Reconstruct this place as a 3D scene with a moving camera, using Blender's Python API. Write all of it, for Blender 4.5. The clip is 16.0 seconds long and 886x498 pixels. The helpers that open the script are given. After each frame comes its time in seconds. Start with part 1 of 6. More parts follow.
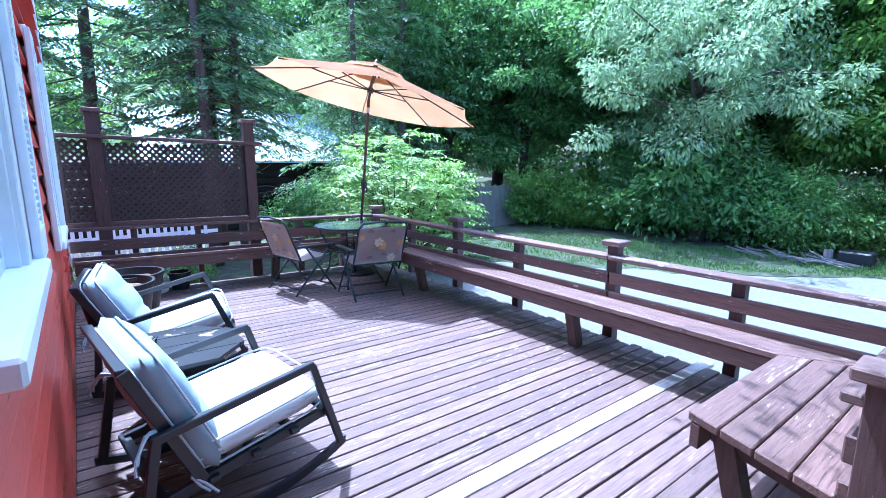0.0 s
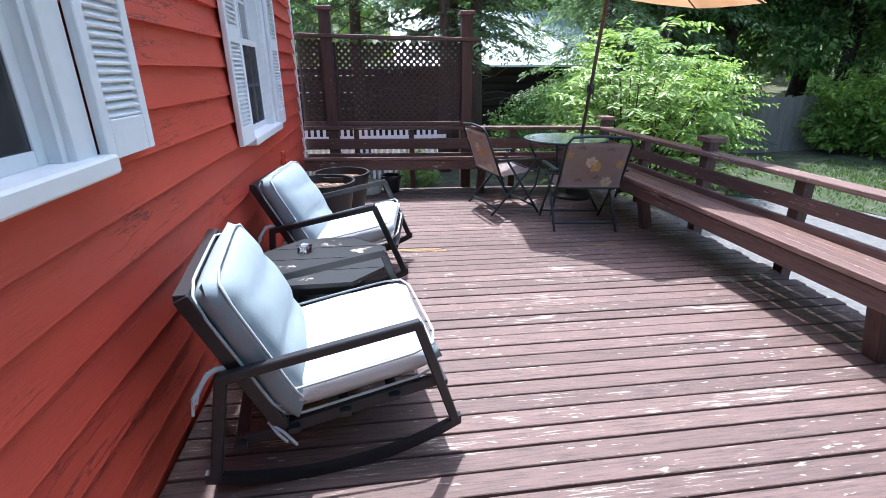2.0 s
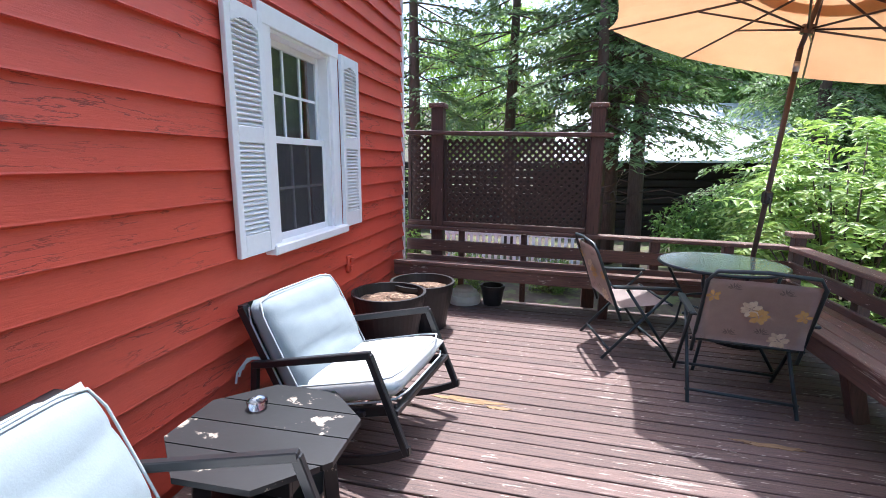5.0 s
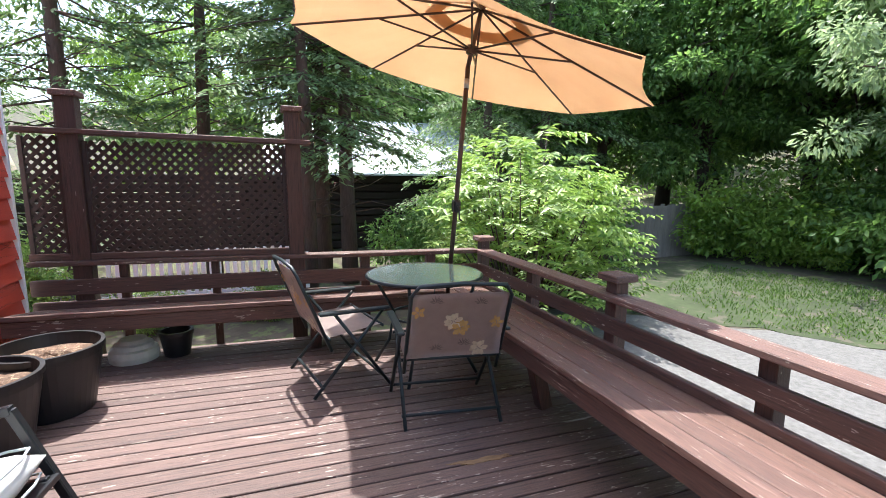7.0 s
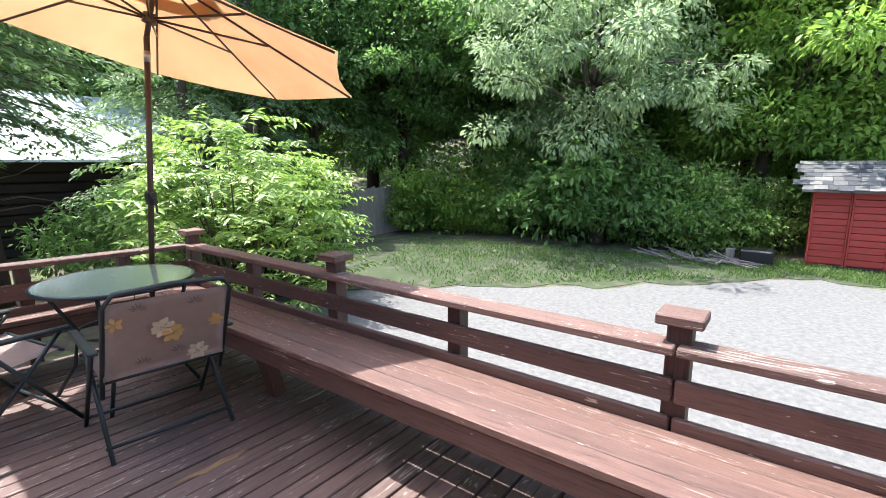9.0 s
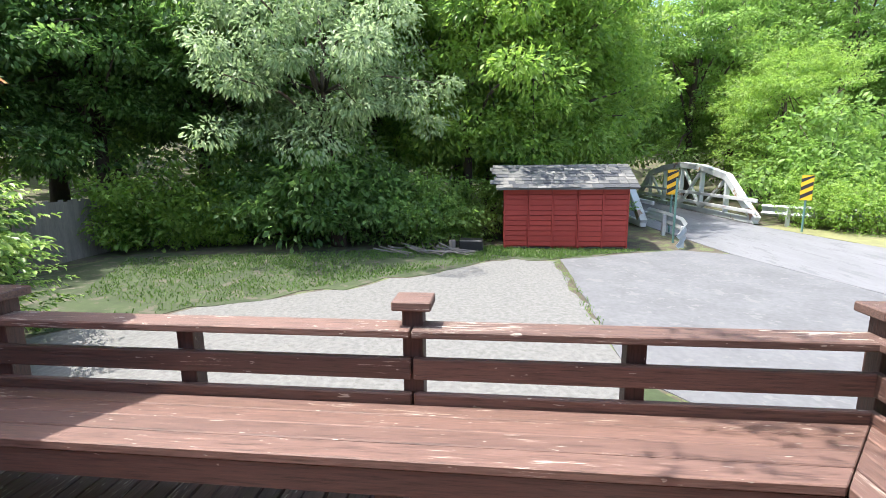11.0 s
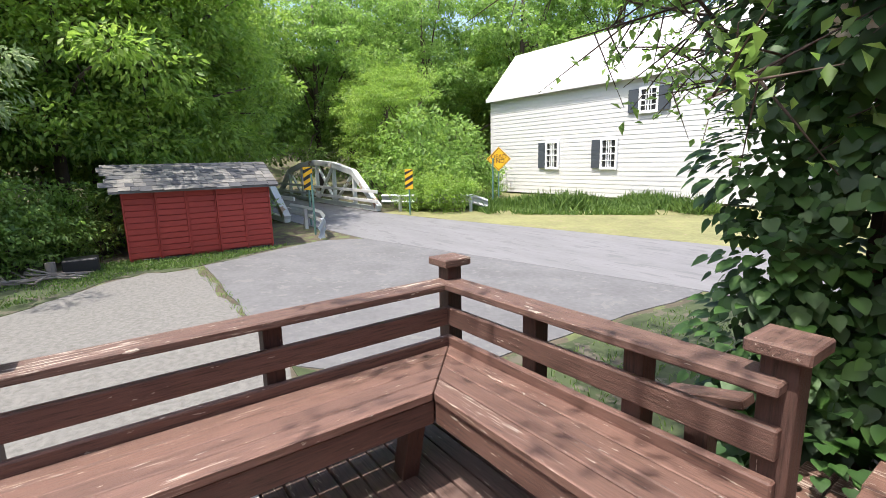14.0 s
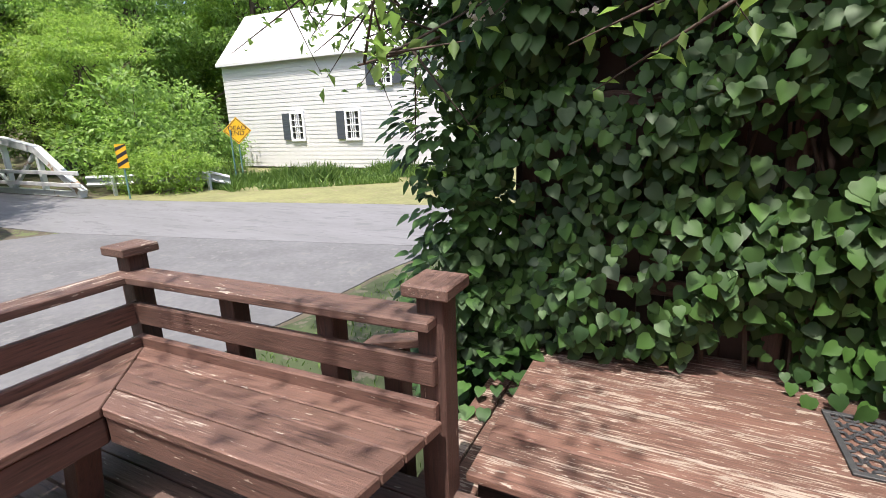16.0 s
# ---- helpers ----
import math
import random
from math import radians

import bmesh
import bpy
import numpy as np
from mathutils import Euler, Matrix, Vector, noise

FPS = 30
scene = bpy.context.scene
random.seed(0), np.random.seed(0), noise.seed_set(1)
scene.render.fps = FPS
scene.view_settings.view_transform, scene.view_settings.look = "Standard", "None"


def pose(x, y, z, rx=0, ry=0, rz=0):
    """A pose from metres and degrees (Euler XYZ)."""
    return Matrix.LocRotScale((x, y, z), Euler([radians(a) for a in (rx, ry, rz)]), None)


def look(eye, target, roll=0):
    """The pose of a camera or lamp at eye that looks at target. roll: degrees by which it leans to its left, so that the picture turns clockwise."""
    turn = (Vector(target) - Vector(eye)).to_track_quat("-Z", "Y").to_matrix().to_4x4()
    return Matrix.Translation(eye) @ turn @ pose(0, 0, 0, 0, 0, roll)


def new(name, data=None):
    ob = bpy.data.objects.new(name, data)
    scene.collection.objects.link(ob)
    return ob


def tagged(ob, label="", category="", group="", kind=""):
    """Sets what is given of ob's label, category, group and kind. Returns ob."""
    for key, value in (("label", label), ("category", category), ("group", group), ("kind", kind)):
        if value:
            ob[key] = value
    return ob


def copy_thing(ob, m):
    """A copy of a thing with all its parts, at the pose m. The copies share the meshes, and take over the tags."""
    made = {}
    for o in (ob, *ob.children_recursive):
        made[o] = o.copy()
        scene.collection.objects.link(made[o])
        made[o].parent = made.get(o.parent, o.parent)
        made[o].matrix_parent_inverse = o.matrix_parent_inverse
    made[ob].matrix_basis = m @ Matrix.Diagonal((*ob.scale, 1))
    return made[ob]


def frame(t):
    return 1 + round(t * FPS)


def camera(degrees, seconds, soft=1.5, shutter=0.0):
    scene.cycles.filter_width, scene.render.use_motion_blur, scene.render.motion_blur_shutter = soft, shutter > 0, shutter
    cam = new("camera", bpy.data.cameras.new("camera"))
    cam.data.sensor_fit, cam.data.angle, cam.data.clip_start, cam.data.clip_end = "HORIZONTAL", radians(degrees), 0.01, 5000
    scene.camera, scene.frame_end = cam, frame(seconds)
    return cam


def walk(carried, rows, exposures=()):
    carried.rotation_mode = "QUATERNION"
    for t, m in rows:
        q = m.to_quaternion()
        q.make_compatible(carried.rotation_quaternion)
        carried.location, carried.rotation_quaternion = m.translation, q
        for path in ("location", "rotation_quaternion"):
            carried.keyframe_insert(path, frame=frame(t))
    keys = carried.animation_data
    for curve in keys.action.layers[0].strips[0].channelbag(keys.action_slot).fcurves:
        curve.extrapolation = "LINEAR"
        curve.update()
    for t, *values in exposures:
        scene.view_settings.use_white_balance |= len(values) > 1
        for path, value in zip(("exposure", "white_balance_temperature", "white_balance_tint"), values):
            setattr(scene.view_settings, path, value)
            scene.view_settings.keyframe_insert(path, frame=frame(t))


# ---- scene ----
cam = camera(86.8, 16.0, soft=0.6)
PATH = [
    (0, (0.173, 0.879, 1.429), (1.377, 2.435, 1.068), 0.2),
    (0.5, (0.316, 0.937, 1.410), (1.310, 2.608, 0.943), -0),
    (1, (0.498, 1.043, 1.375), (1.255, 2.818, 0.848), -0),
    (1.5, (0.641, 1.269, 1.375), (1.211, 3.075, 0.732), 0.1),
    (2, (0.797, 1.416, 1.336), (1.072, 3.264, 0.623), -0.2),
    (2.5, (0.979, 1.466, 1.320), (0.930, 3.288, 0.497), -0.1),
    (3, (1.127, 1.576, 1.322), (0.808, 3.366, 0.489), -0.3),
    (3.2, (1.198, 1.648, 1.329), (0.795, 3.433, 0.522), -0.4),
    (5.3, (1.563, 2.463, 1.400), (1.134, 4.388, 1.067), 0.3),
    (5.5, (1.598, 2.535, 1.399), (1.253, 4.478, 1.074), 0.2),
    (6, (1.701, 2.694, 1.395), (1.606, 4.668, 1.087), 0.1),
    (6.5, (1.775, 2.797, 1.386), (1.993, 4.761, 1.078), 0.3),
    (7, (1.753, 2.903, 1.372), (2.431, 4.760, 1.070), 0.3),
    (7.5, (1.740, 2.875, 1.378), (2.753, 4.571, 1.069), 0.1),
    (8, (1.706, 2.793, 1.371), (2.914, 4.353, 1.040), -0.1),
    (8.5, (1.690, 2.729, 1.381), (3.071, 4.131, 1.027), -0.2),
    (9, (1.727, 2.799, 1.382), (3.303, 3.976, 1.019), -0.2),
    (9.5, (1.712, 2.844, 1.389), (3.484, 3.698, 1.026), -0.2),
    (10, (1.710, 2.828, 1.388), (3.584, 3.429, 1.031), -0.5),
    (10.2, (1.717, 2.824, 1.383), (3.618, 3.334, 1.030), -0.6),
    (12.3, (1.726, 2.622, 1.365), (3.670, 2.308, 1.017), -0.7),
    (12.5, (1.716, 2.633, 1.373), (3.638, 2.204, 1.024), -0.9),
    (13, (1.692, 2.658, 1.367), (3.533, 1.962, 1.014), -1.1),
    (13.5, (1.654, 2.658, 1.348), (3.388, 1.728, 0.987), -1.4),
    (14, (1.654, 2.634, 1.324), (3.263, 1.506, 0.950), -1.4),
    (14.5, (1.630, 2.612, 1.309), (3.102, 1.321, 0.900), -1.3),
    (15, (1.584, 2.581, 1.300), (2.898, 1.141, 0.851), -1.5),
    (15.5, (1.526, 2.510, 1.293), (2.630, 0.915, 0.806), -1.6),
    (16, (1.449, 2.409, 1.292), (2.303, 0.675, 0.780), -1.7),
]
EXPOSURES = [(0.0, 2.2, 4250, 12), (0.7, 1.76, 4600, 18), (1.5, 1.68, 5200, 13), (3.0, 1.6, 5550, 12), (5.5, 1.75, 5800, 14), (7.0, 1.75, 6050, 11), (9.0, 1.93, 6000, 11), (12.5, 1.47, 6450, 9), (14.5, 1.22, 6550, 13), (16.0, 1.17, 6550, 13)]
walk(cam, [(t, look(eye, target, roll)) for t, eye, target, roll in PATH], EXPOSURES)

# ---------- world and light ----------
SUN_DIR = Vector((-0.05, 0.40, 1.0)).normalized()
SUN_ELEV = math.asin(SUN_DIR.z)
SUN_AZ = math.atan2(SUN_DIR.x, SUN_DIR.y)
world = bpy.data.worlds.new("sky")
scene.world = world
world.use_nodes = True
wn, wl = world.node_tree.nodes, world.node_tree.links
sky = wn.new("ShaderNodeTexSky")
sky.sky_type, sky.sun_disc, sky.sun_elevation, sky.sun_rotation = "NISHITA", False, SUN_ELEV, SUN_AZ
sky.air_density, sky.dust_density, sky.ozone_density = 1.0, 3.0, 1.0
wl.new(sky.outputs[0], wn["Background"].inputs[0])
wn["Background"].inputs[1].default_value = 0.15
sun_data = bpy.data.lights.new("sun", "SUN")
sun_data.energy, sun_data.angle, sun_data.color = 3.1, radians(0.6), (1.0, 0.95, 0.87)
sun = new("sun", sun_data)
sun.matrix_world = look((0, 0, 30), Vector((0, 0, 30)) - SUN_DIR)

# ---------- helpers ----------
FALL = 0.020          # the deck falls away from the house
GROUND = -0.75


def deck(x):
    return -FALL * x


def thing(name, at=(0, 0, 0), label="", category="", group="", kind=""):
    ob = new(name)
    ob.empty_display_size = 0.1
    ob.location = at
    return tagged(ob, label, category, group, kind)


def to_mesh(name, bm, material, smooth=False):
    me = bpy.data.meshes.new(name)
    bmesh.ops.recalc_face_normals(bm, faces=bm.faces)
    if smooth:
        for f in bm.faces:
            f.smooth = True
    bm.to_mesh(me)
    bm.free()
    for m in material if isinstance(material, (list, tuple)) else [material]:
        me.materials.append(m)
    return me


def part(name, bm, material, parent=None, label="", smooth=False, kind="", at=None):
    """One mesh object under a thing. The bmesh is in world metres, unless at is given (then it is local to at)."""
    me = bm if isinstance(bm, bpy.types.Mesh) else None
    base = Vector((0, 0, 0))
    p = parent
    while p is not None:
        base += p.location
        p = p.parent
    if me is None:
        if at is None and parent is not None:
            bmesh.ops.translate(bm, verts=bm.verts, vec=-base)
        me = to_mesh(name, bm, material, smooth)
    ob = new(name, me)
    if at is not None:
        ob.location = Vector(at) - base
    ob.parent = parent
    return tagged(ob, label, "", "", kind)


def box(bm, x0, x1, y0, y1, z0, z1, bevel=0.004, shear=False):
    geo = bmesh.ops.create_cube(bm, size=1.0)
    vs = geo["verts"]
    for v in vs:
        v.co = Vector(((x0 + x1) / 2 + v.co.x * (x1 - x0), (y0 + y1) / 2 + v.co.y * (y1 - y0), (z0 + z1) / 2 + v.co.z * (z1 - z0)))
    if bevel:
        es = {e for v in vs for e in v.link_edges}
        r = bmesh.ops.bevel(bm, geom=list(es), offset=bevel, segments=1, affect="EDGES", profile=0.5)
        vs = list({v for v in vs if v.is_valid} | set(r["verts"]))
    if shear:
        for v in vs:
            v.co.z += deck(v.co.x)
    return vs


def box_bm(*a, **k):
    bm = bmesh.new()
    box(bm, *a, **k)
    return bm


def beam(bm, a, b, w, h, bevel=0.003, up=(0, 0, 1)):
    """A squared bar from a to b: w across, h along up."""
    a, b = Vector(a), Vector(b)
    d = b - a
    f = d.normalized()
    u = Vector(up)
    s = f.cross(u)
    if s.length < 1e-4:
        s = f.cross(Vector((1, 0, 0)))
    s.normalize()
    u = s.cross(f)
    vs = box(bm, -w / 2, w / 2, 0, d.length, -h / 2, h / 2, bevel)
    m = Matrix((s, f, u)).transposed().to_4x4()
    m.translation = a
    for v in vs:
        v.co = m @ v.co
    return vs


def tube(bm, pts, r, n=8, cap=True):
    """A round tube along points; r is a number or one a point."""
    pts = [Vector(p) for p in pts]
    rings = []
    for i, p in enumerate(pts):
        t = (pts[min(i + 1, len(pts) - 1)] - pts[max(i - 1, 0)]).normalized()
        s = t.cross(Vector((0.13, 0.21, 0.97)))
        if s.length < 0.05:
            s = t.cross(Vector((1, 0, 0)))
        s.normalize()
        u = s.cross(t)
        rr = r[i] if isinstance(r, (list, tuple)) else r
        rings.append([bm.verts.new(p + rr * (math.cos(2 * math.pi * k / n) * s + math.sin(2 * math.pi * k / n) * u)) for k in range(n)])
    for a, b in zip(rings, rings[1:]):
        for k in range(n):
            bm.faces.new((a[k], a[(k + 1) % n], b[(k + 1) % n], b[k]))
    if cap:
        bm.faces.new(rings[0])
        bm.faces.new(rings[-1])


def lathe(bm, profile, at=(0, 0, 0), n=28):
    rings = []
    for r, z in profile:
        rings.append([bm.verts.new((at[0] + r * math.cos(2 * math.pi * k / n), at[1] + r * math.sin(2 * math.pi * k / n), at[2] + z)) for k in range(n)])
    for a, b in zip(rings, rings[1:]):
        for k in range(n):
            bm.faces.new((a[k], a[(k + 1) % n], b[(k + 1) % n], b[k]))
    bm.faces.new(rings[0])
    bm.faces.new(rings[-1])


def poly_bm(points, z0, z1):
    bm = bmesh.new()
    lo = [bm.verts.new((x, y, z0)) for x, y in points]
    hi = [bm.verts.new((x, y, z1)) for x, y in points]
    bm.faces.new(hi)
    bm.faces.new(lo[::-1])
    for i in range(len(points)):
        j = (i + 1) % len(points)
        bm.faces.new((lo[i], lo[j], hi[j], hi[i]))
    return bm


def ragged(points, amp, step=0.3):
    """The outline with a worn, wandering edge."""
    out = []
    for (x0, y0), (x1, y1) in zip(points, points[1:] + points[:1]):
        n = min(60, max(1, int(math.hypot(x1 - x0, y1 - y0) / step)))
        for k in range(n):
            x, y = x0 + (x1 - x0) * k / n, y0 + (y1 - y0) * k / n
            out.append((x + amp * noise.noise(Vector((x * 1.3, y * 1.3, 0.5))) + amp * 0.6 * noise.noise(Vector((x * 4, y * 4, 3.5))), y + amp * noise.noise(Vector((x * 1.3, y * 1.3, 7.5))) + amp * 0.6 * noise.noise(Vector((x * 4, y * 4, 9.5)))))
    return out


# ---------- materials ----------
def base_mat(name, rough=0.6, metal=0.0):
    m = bpy.data.materials.new(name)
    m.use_nodes = True
    b = m.node_tree.nodes["Principled BSDF"]
    b.inputs["Roughness"].default_value, b.inputs["Metallic"].default_value = rough, metal
    return m, m.node_tree.nodes, m.node_tree.links, b


def coords(n, l, scale, jitter=True, space="Object"):
    """Object coordinates, shifted for each object, scaled by axis."""
    tc = n.new("ShaderNodeTexCoord")
    mp = n.new("ShaderNodeMapping")
    mp.inputs["Scale"].default_value = scale
    l.new(tc.outputs[space], mp.inputs["Vector"])
    if jitter:
        oi = n.new("ShaderNodeObjectInfo")
        mul = n.new("ShaderNodeMath")
        mul.operation = "MULTIPLY"
        mul.inputs[1].default_value = 37.0
        l.new(oi.outputs["Random"], mul.inputs[0])
        l.new(mul.outputs[0], mp.inputs["Location"])
    return mp.outputs[0]


def noise_tex(n, l, vec, scale, detail=4.0, rough=0.6):
    t = n.new("ShaderNodeTexNoise")
    t.inputs["Scale"].default_value, t.inputs["Detail"].default_value, t.inputs["Roughness"].default_value = scale, detail, rough
    l.new(vec, t.inputs["Vector"])
    return t.outputs["Fac"]


def ramp(n, l, fac, stops):
    r = n.new("ShaderNodeValToRGB")
    e = r.color_ramp.elements
    while len(e) < len(stops):
        e.new(0.5)
    for el, (p, c) in zip(e, stops):
        el.position, el.color = p, (*c, 1.0) if len(c) == 3 else c
    l.new(fac, r.inputs[0])
    return r.outputs["Color"]


def mix(n, l, fac, a, b):
    m = n.new("ShaderNodeMix")
    m.data_type = "RGBA"
    for sock, v in ((m.inputs[0], fac), (m.inputs[6], a), (m.inputs[7], b)):
        if isinstance(v, (int, float)):
            sock.default_value = v
        elif isinstance(v, tuple):
            sock.default_value = (*v, 1.0)
        else:
            l.new(v, sock)
    return m.outputs[2]


def bump(n, l, b, height, strength=0.3, dist=0.01):
    k = n.new("ShaderNodeBump")
    k.inputs["Strength"].default_value, k.inputs["Distance"].default_value = strength, dist
    l.new(height, k.inputs["Height"])
    l.new(k.outputs[0], b.inputs["Normal"])


def grey(v):
    return (v, v, v)


def worn_wood(name, paint, bare, wear, axis="x", rough=0.6, grain=1.0, relief=0.5):
    """Painted or stained boards, worn to bare wood in streaks along the grain."""
    m, n, l, b = base_mat(name, rough)
    st = {"x": (1.3, 22, 22), "y": (22, 1.3, 22), "z": (22, 22, 1.3)}[axis]
    bl = {"x": (0.8, 4, 4), "y": (4, 0.8, 4), "z": (4, 4, 0.8)}[axis]
    fine = noise_tex(n, l, coords(n, l, st), 4.2 * grain, 8, 0.72)
    broad = noise_tex(n, l, coords(n, l, bl), 1.5, 4, 0.6)
    add = n.new("ShaderNodeMath")
    add.operation = "MULTIPLY_ADD"
    add.inputs[1].default_value = 0.55
    l.new(fine, add.inputs[0])
    sc = n.new("ShaderNodeMath")
    sc.operation = "MULTIPLY"
    sc.inputs[1].default_value = 0.45
    l.new(broad, sc.inputs[0])
    l.new(sc.outputs[0], add.inputs[2])
    mask = ramp(n, l, add.outputs[0], [(0.62 - wear, grey(0)), (0.655 - wear, grey(1))])
    tone = ramp(n, l, fine, [(0.36, tuple(c * 0.45 for c in paint)), (0.46, tuple(c * 0.9 for c in paint)), (0.68, tuple(min(1, c * 1.35) for c in paint))])
    oi = n.new("ShaderNodeObjectInfo")
    hsv = n.new("ShaderNodeHueSaturation")
    vr = n.new("ShaderNodeMapRange")
    vr.inputs[3].default_value, vr.inputs[4].default_value = 0.8, 1.2
    l.new(oi.outputs["Random"], vr.inputs[0])
    l.new(vr.outputs[0], hsv.inputs["Value"])
    l.new(tone, hsv.inputs["Color"])
    fl = noise_tex(n, l, coords(n, l, {"x": (5, 24, 24), "y": (24, 5, 24), "z": (24, 24, 5)}[axis]), 2.6, 3, 0.55)
    area = noise_tex(n, l, coords(n, l, (1, 1, 1)), 1.7, 2, 0.5)
    fm = n.new("ShaderNodeMath")
    fm.operation = "MULTIPLY_ADD"
    fm.inputs[1].default_value = 0.35
    l.new(area, fm.inputs[0])
    l.new(fl, fm.inputs[2])
    fleck = ramp(n, l, fm.outputs[0], [(0.885 - wear * 0.9, grey(0)), (0.90 - wear * 0.9, grey(1))])
    mx = n.new("ShaderNodeMath")
    mx.operation = "MAXIMUM"
    l.new(mask, mx.inputs[0])
    l.new(fleck, mx.inputs[1])
    mask = mx.outputs[0]
    btone = ramp(n, l, fine, [(0.35, tuple(c * 0.6 for c in bare)), (0.65, bare)])
    l.new(mix(n, l, mask, hsv.outputs[0], btone), b.inputs["Base Color"])
    l.new(ramp(n, l, fine, [(0.3, grey(rough - 0.1)), (0.7, grey(min(1, rough + 0.15)))]), b.inputs["Roughness"])
    bump(n, l, b, fine, relief, 0.009)
    return m


def plain(name, col, rough=0.6, metal=0.0, var=0.15, scale=30.0, relief=0.1, spot=None, spot_at=0.68, axis=(1, 1, 1), coat=0.0):
    """A surface with grain at two scales and, if given, spots of another colour."""
    m, n, l, b = base_mat(name, rough, metal)
    v = coords(n, l, axis)
    a = noise_tex(n, l, v, scale, 5, 0.6)
    c = noise_tex(n, l, v, scale * 0.12, 3, 0.5)
    t1 = ramp(n, l, a, [(0.3, tuple(k * (1 - var) for k in col)), (0.7, tuple(min(1, k * (1 + var)) for k in col))])
    t2 = ramp(n, l, c, [(0.3, tuple(k * (1 - var) for k in col)), (0.7, tuple(min(1, k * (1 + var)) for k in col))])
    out = mix(n, l, 0.5, t1, t2)
    if spot:
        s = noise_tex(n, l, v, scale * 0.35, 6, 0.7)
        out = mix(n, l, ramp(n, l, s, [(spot_at, grey(0)), (spot_at + 0.03, grey(1))]), out, spot)
    l.new(out, b.inputs["Base Color"])
    if coat:
        b.inputs["Coat Weight"].default_value = coat
    bump(n, l, b, a, relief, 0.004)
    return m


def siding_mat(name, col):
    """Old painted clapboard: blotchy paint, grain relief, cracks and chips along the board."""
    m, n, l, b = base_mat(name, 0.5)
    v = coords(n, l, (1, 1, 1))
    long = coords(n, l, (5, 0.55, 5))
    broad = noise_tex(n, l, v, 1.6, 4, 0.6)
    fine = noise_tex(n, l, coords(n, l, (20, 2, 20)), 6, 6, 0.65)
    crack = noise_tex(n, l, long, 3.2, 7, 0.6)
    where = noise_tex(n, l, v, 1.1, 2, 0.5)
    base = mix(n, l, 0.5, ramp(n, l, broad, [(0.3, tuple(k * 0.84 for k in col)), (0.7, tuple(min(1, k * 1.12) for k in col))]), ramp(n, l, fine, [(0.3, tuple(k * 0.88 for k in col)), (0.7, tuple(min(1, k * 1.08) for k in col))]))
    band = ramp(n, l, crack, [(0.487, grey(0)), (0.497, grey(1)), (0.503, grey(1)), (0.513, grey(0))])
    some = ramp(n, l, where, [(0.50, grey(0)), (0.60, grey(1))])
    mul = n.new("ShaderNodeMath")
    mul.operation = "MULTIPLY"
    l.new(band, mul.inputs[0])
    l.new(some, mul.inputs[1])
    chip = ramp(n, l, noise_tex(n, l, coords(n, l, (3, 1.2, 3)), 7, 5, 0.7), [(0.70, grey(0)), (0.715, grey(1))])
    out = mix(n, l, mul.outputs[0], base, tuple(k * 0.32 for k in col))
    out = mix(n, l, chip, out, (0.27, 0.075, 0.055))
    l.new(out, b.inputs["Base Color"])
    hgt = n.new("ShaderNodeMath")
    hgt.operation = "MULTIPLY_ADD"
    hgt.inputs[1].default_value = -0.8
    l.new(mul.outputs[0], hgt.inputs[0])
    l.new(fine, hgt.inputs[2])
    bump(n, l, b, hgt.outputs[0], 0.35, 0.005)
    return m


def leaf_mat(name, dark, light, rough=0.5, trans=0.35):
    """Leaves: colour varies from leaf to leaf, and light shines through."""
    m, n, l, b = base_mat(name, rough)
    g = n.new("ShaderNodeNewGeometry")
    oi = n.new("ShaderNodeObjectInfo")
    v = coords(n, l, (1, 1, 1))
    big = noise_tex(n, l, v, 0.55, 3, 0.6)
    ad = n.new("ShaderNodeMath")
    ad.operation = "MULTIPLY_ADD"
    ad.inputs[1].default_value = 0.45
    l.new(g.outputs["Random Per Island"], ad.inputs[0])
    sc = n.new("ShaderNodeMath")
    sc.operation = "MULTIPLY"
    sc.inputs[1].default_value = 0.6
    l.new(big, sc.inputs[0])
    l.new(sc.outputs[0], ad.inputs[2])
    col = ramp(n, l, ad.outputs[0], [(0.2, dark), (0.8, light)])
    l.new(col, b.inputs["Base Color"])
    tr = n.new("ShaderNodeBsdfTranslucent")
    lt = n.new("ShaderNodeHueSaturation")
    lt.inputs["Value"].default_value, lt.inputs["Saturation"].default_value = 1.6, 1.05
    l.new(col, lt.inputs["Color"])
    l.new(lt.outputs[0], tr.inputs[0])
    ms = n.new("ShaderNodeMixShader")
    ms.inputs[0].default_value = trans
    l.new(b.outputs[0], ms.inputs[1])
    l.new(tr.outputs[0], ms.inputs[2])
    l.new(ms.outputs[0], n["Material Output"].inputs[0])
    return m


BARE = (0.50, 0.43, 0.36)
DECK_X = worn_wood("deck_stain", (0.140, 0.089, 0.075), BARE, 0.035, "x", 0.62)
LAND_X = worn_wood("landing_stain", (0.15, 0.080, 0.060), (0.42, 0.35, 0.29), 0.085, "x", 0.65)
WOOD_X = worn_wood("rail_stain_x", (0.115, 0.062, 0.048), BARE, 0.008, "x", 0.6)
WOOD_Y = worn_wood("rail_stain_y", (0.115, 0.062, 0.048), BARE, 0.008, "y", 0.6)
WOOD_Z = worn_wood("post_stain", (0.085, 0.045, 0.036), BARE, -0.06, "z", 0.6)
TOP_X = worn_wood("rail_top_x", (0.135, 0.078, 0.062), BARE, 0.038, "x", 0.65)
TOP_Y = worn_wood("rail_top_y", (0.135, 0.078, 0.062), BARE, 0.038, "y", 0.65)
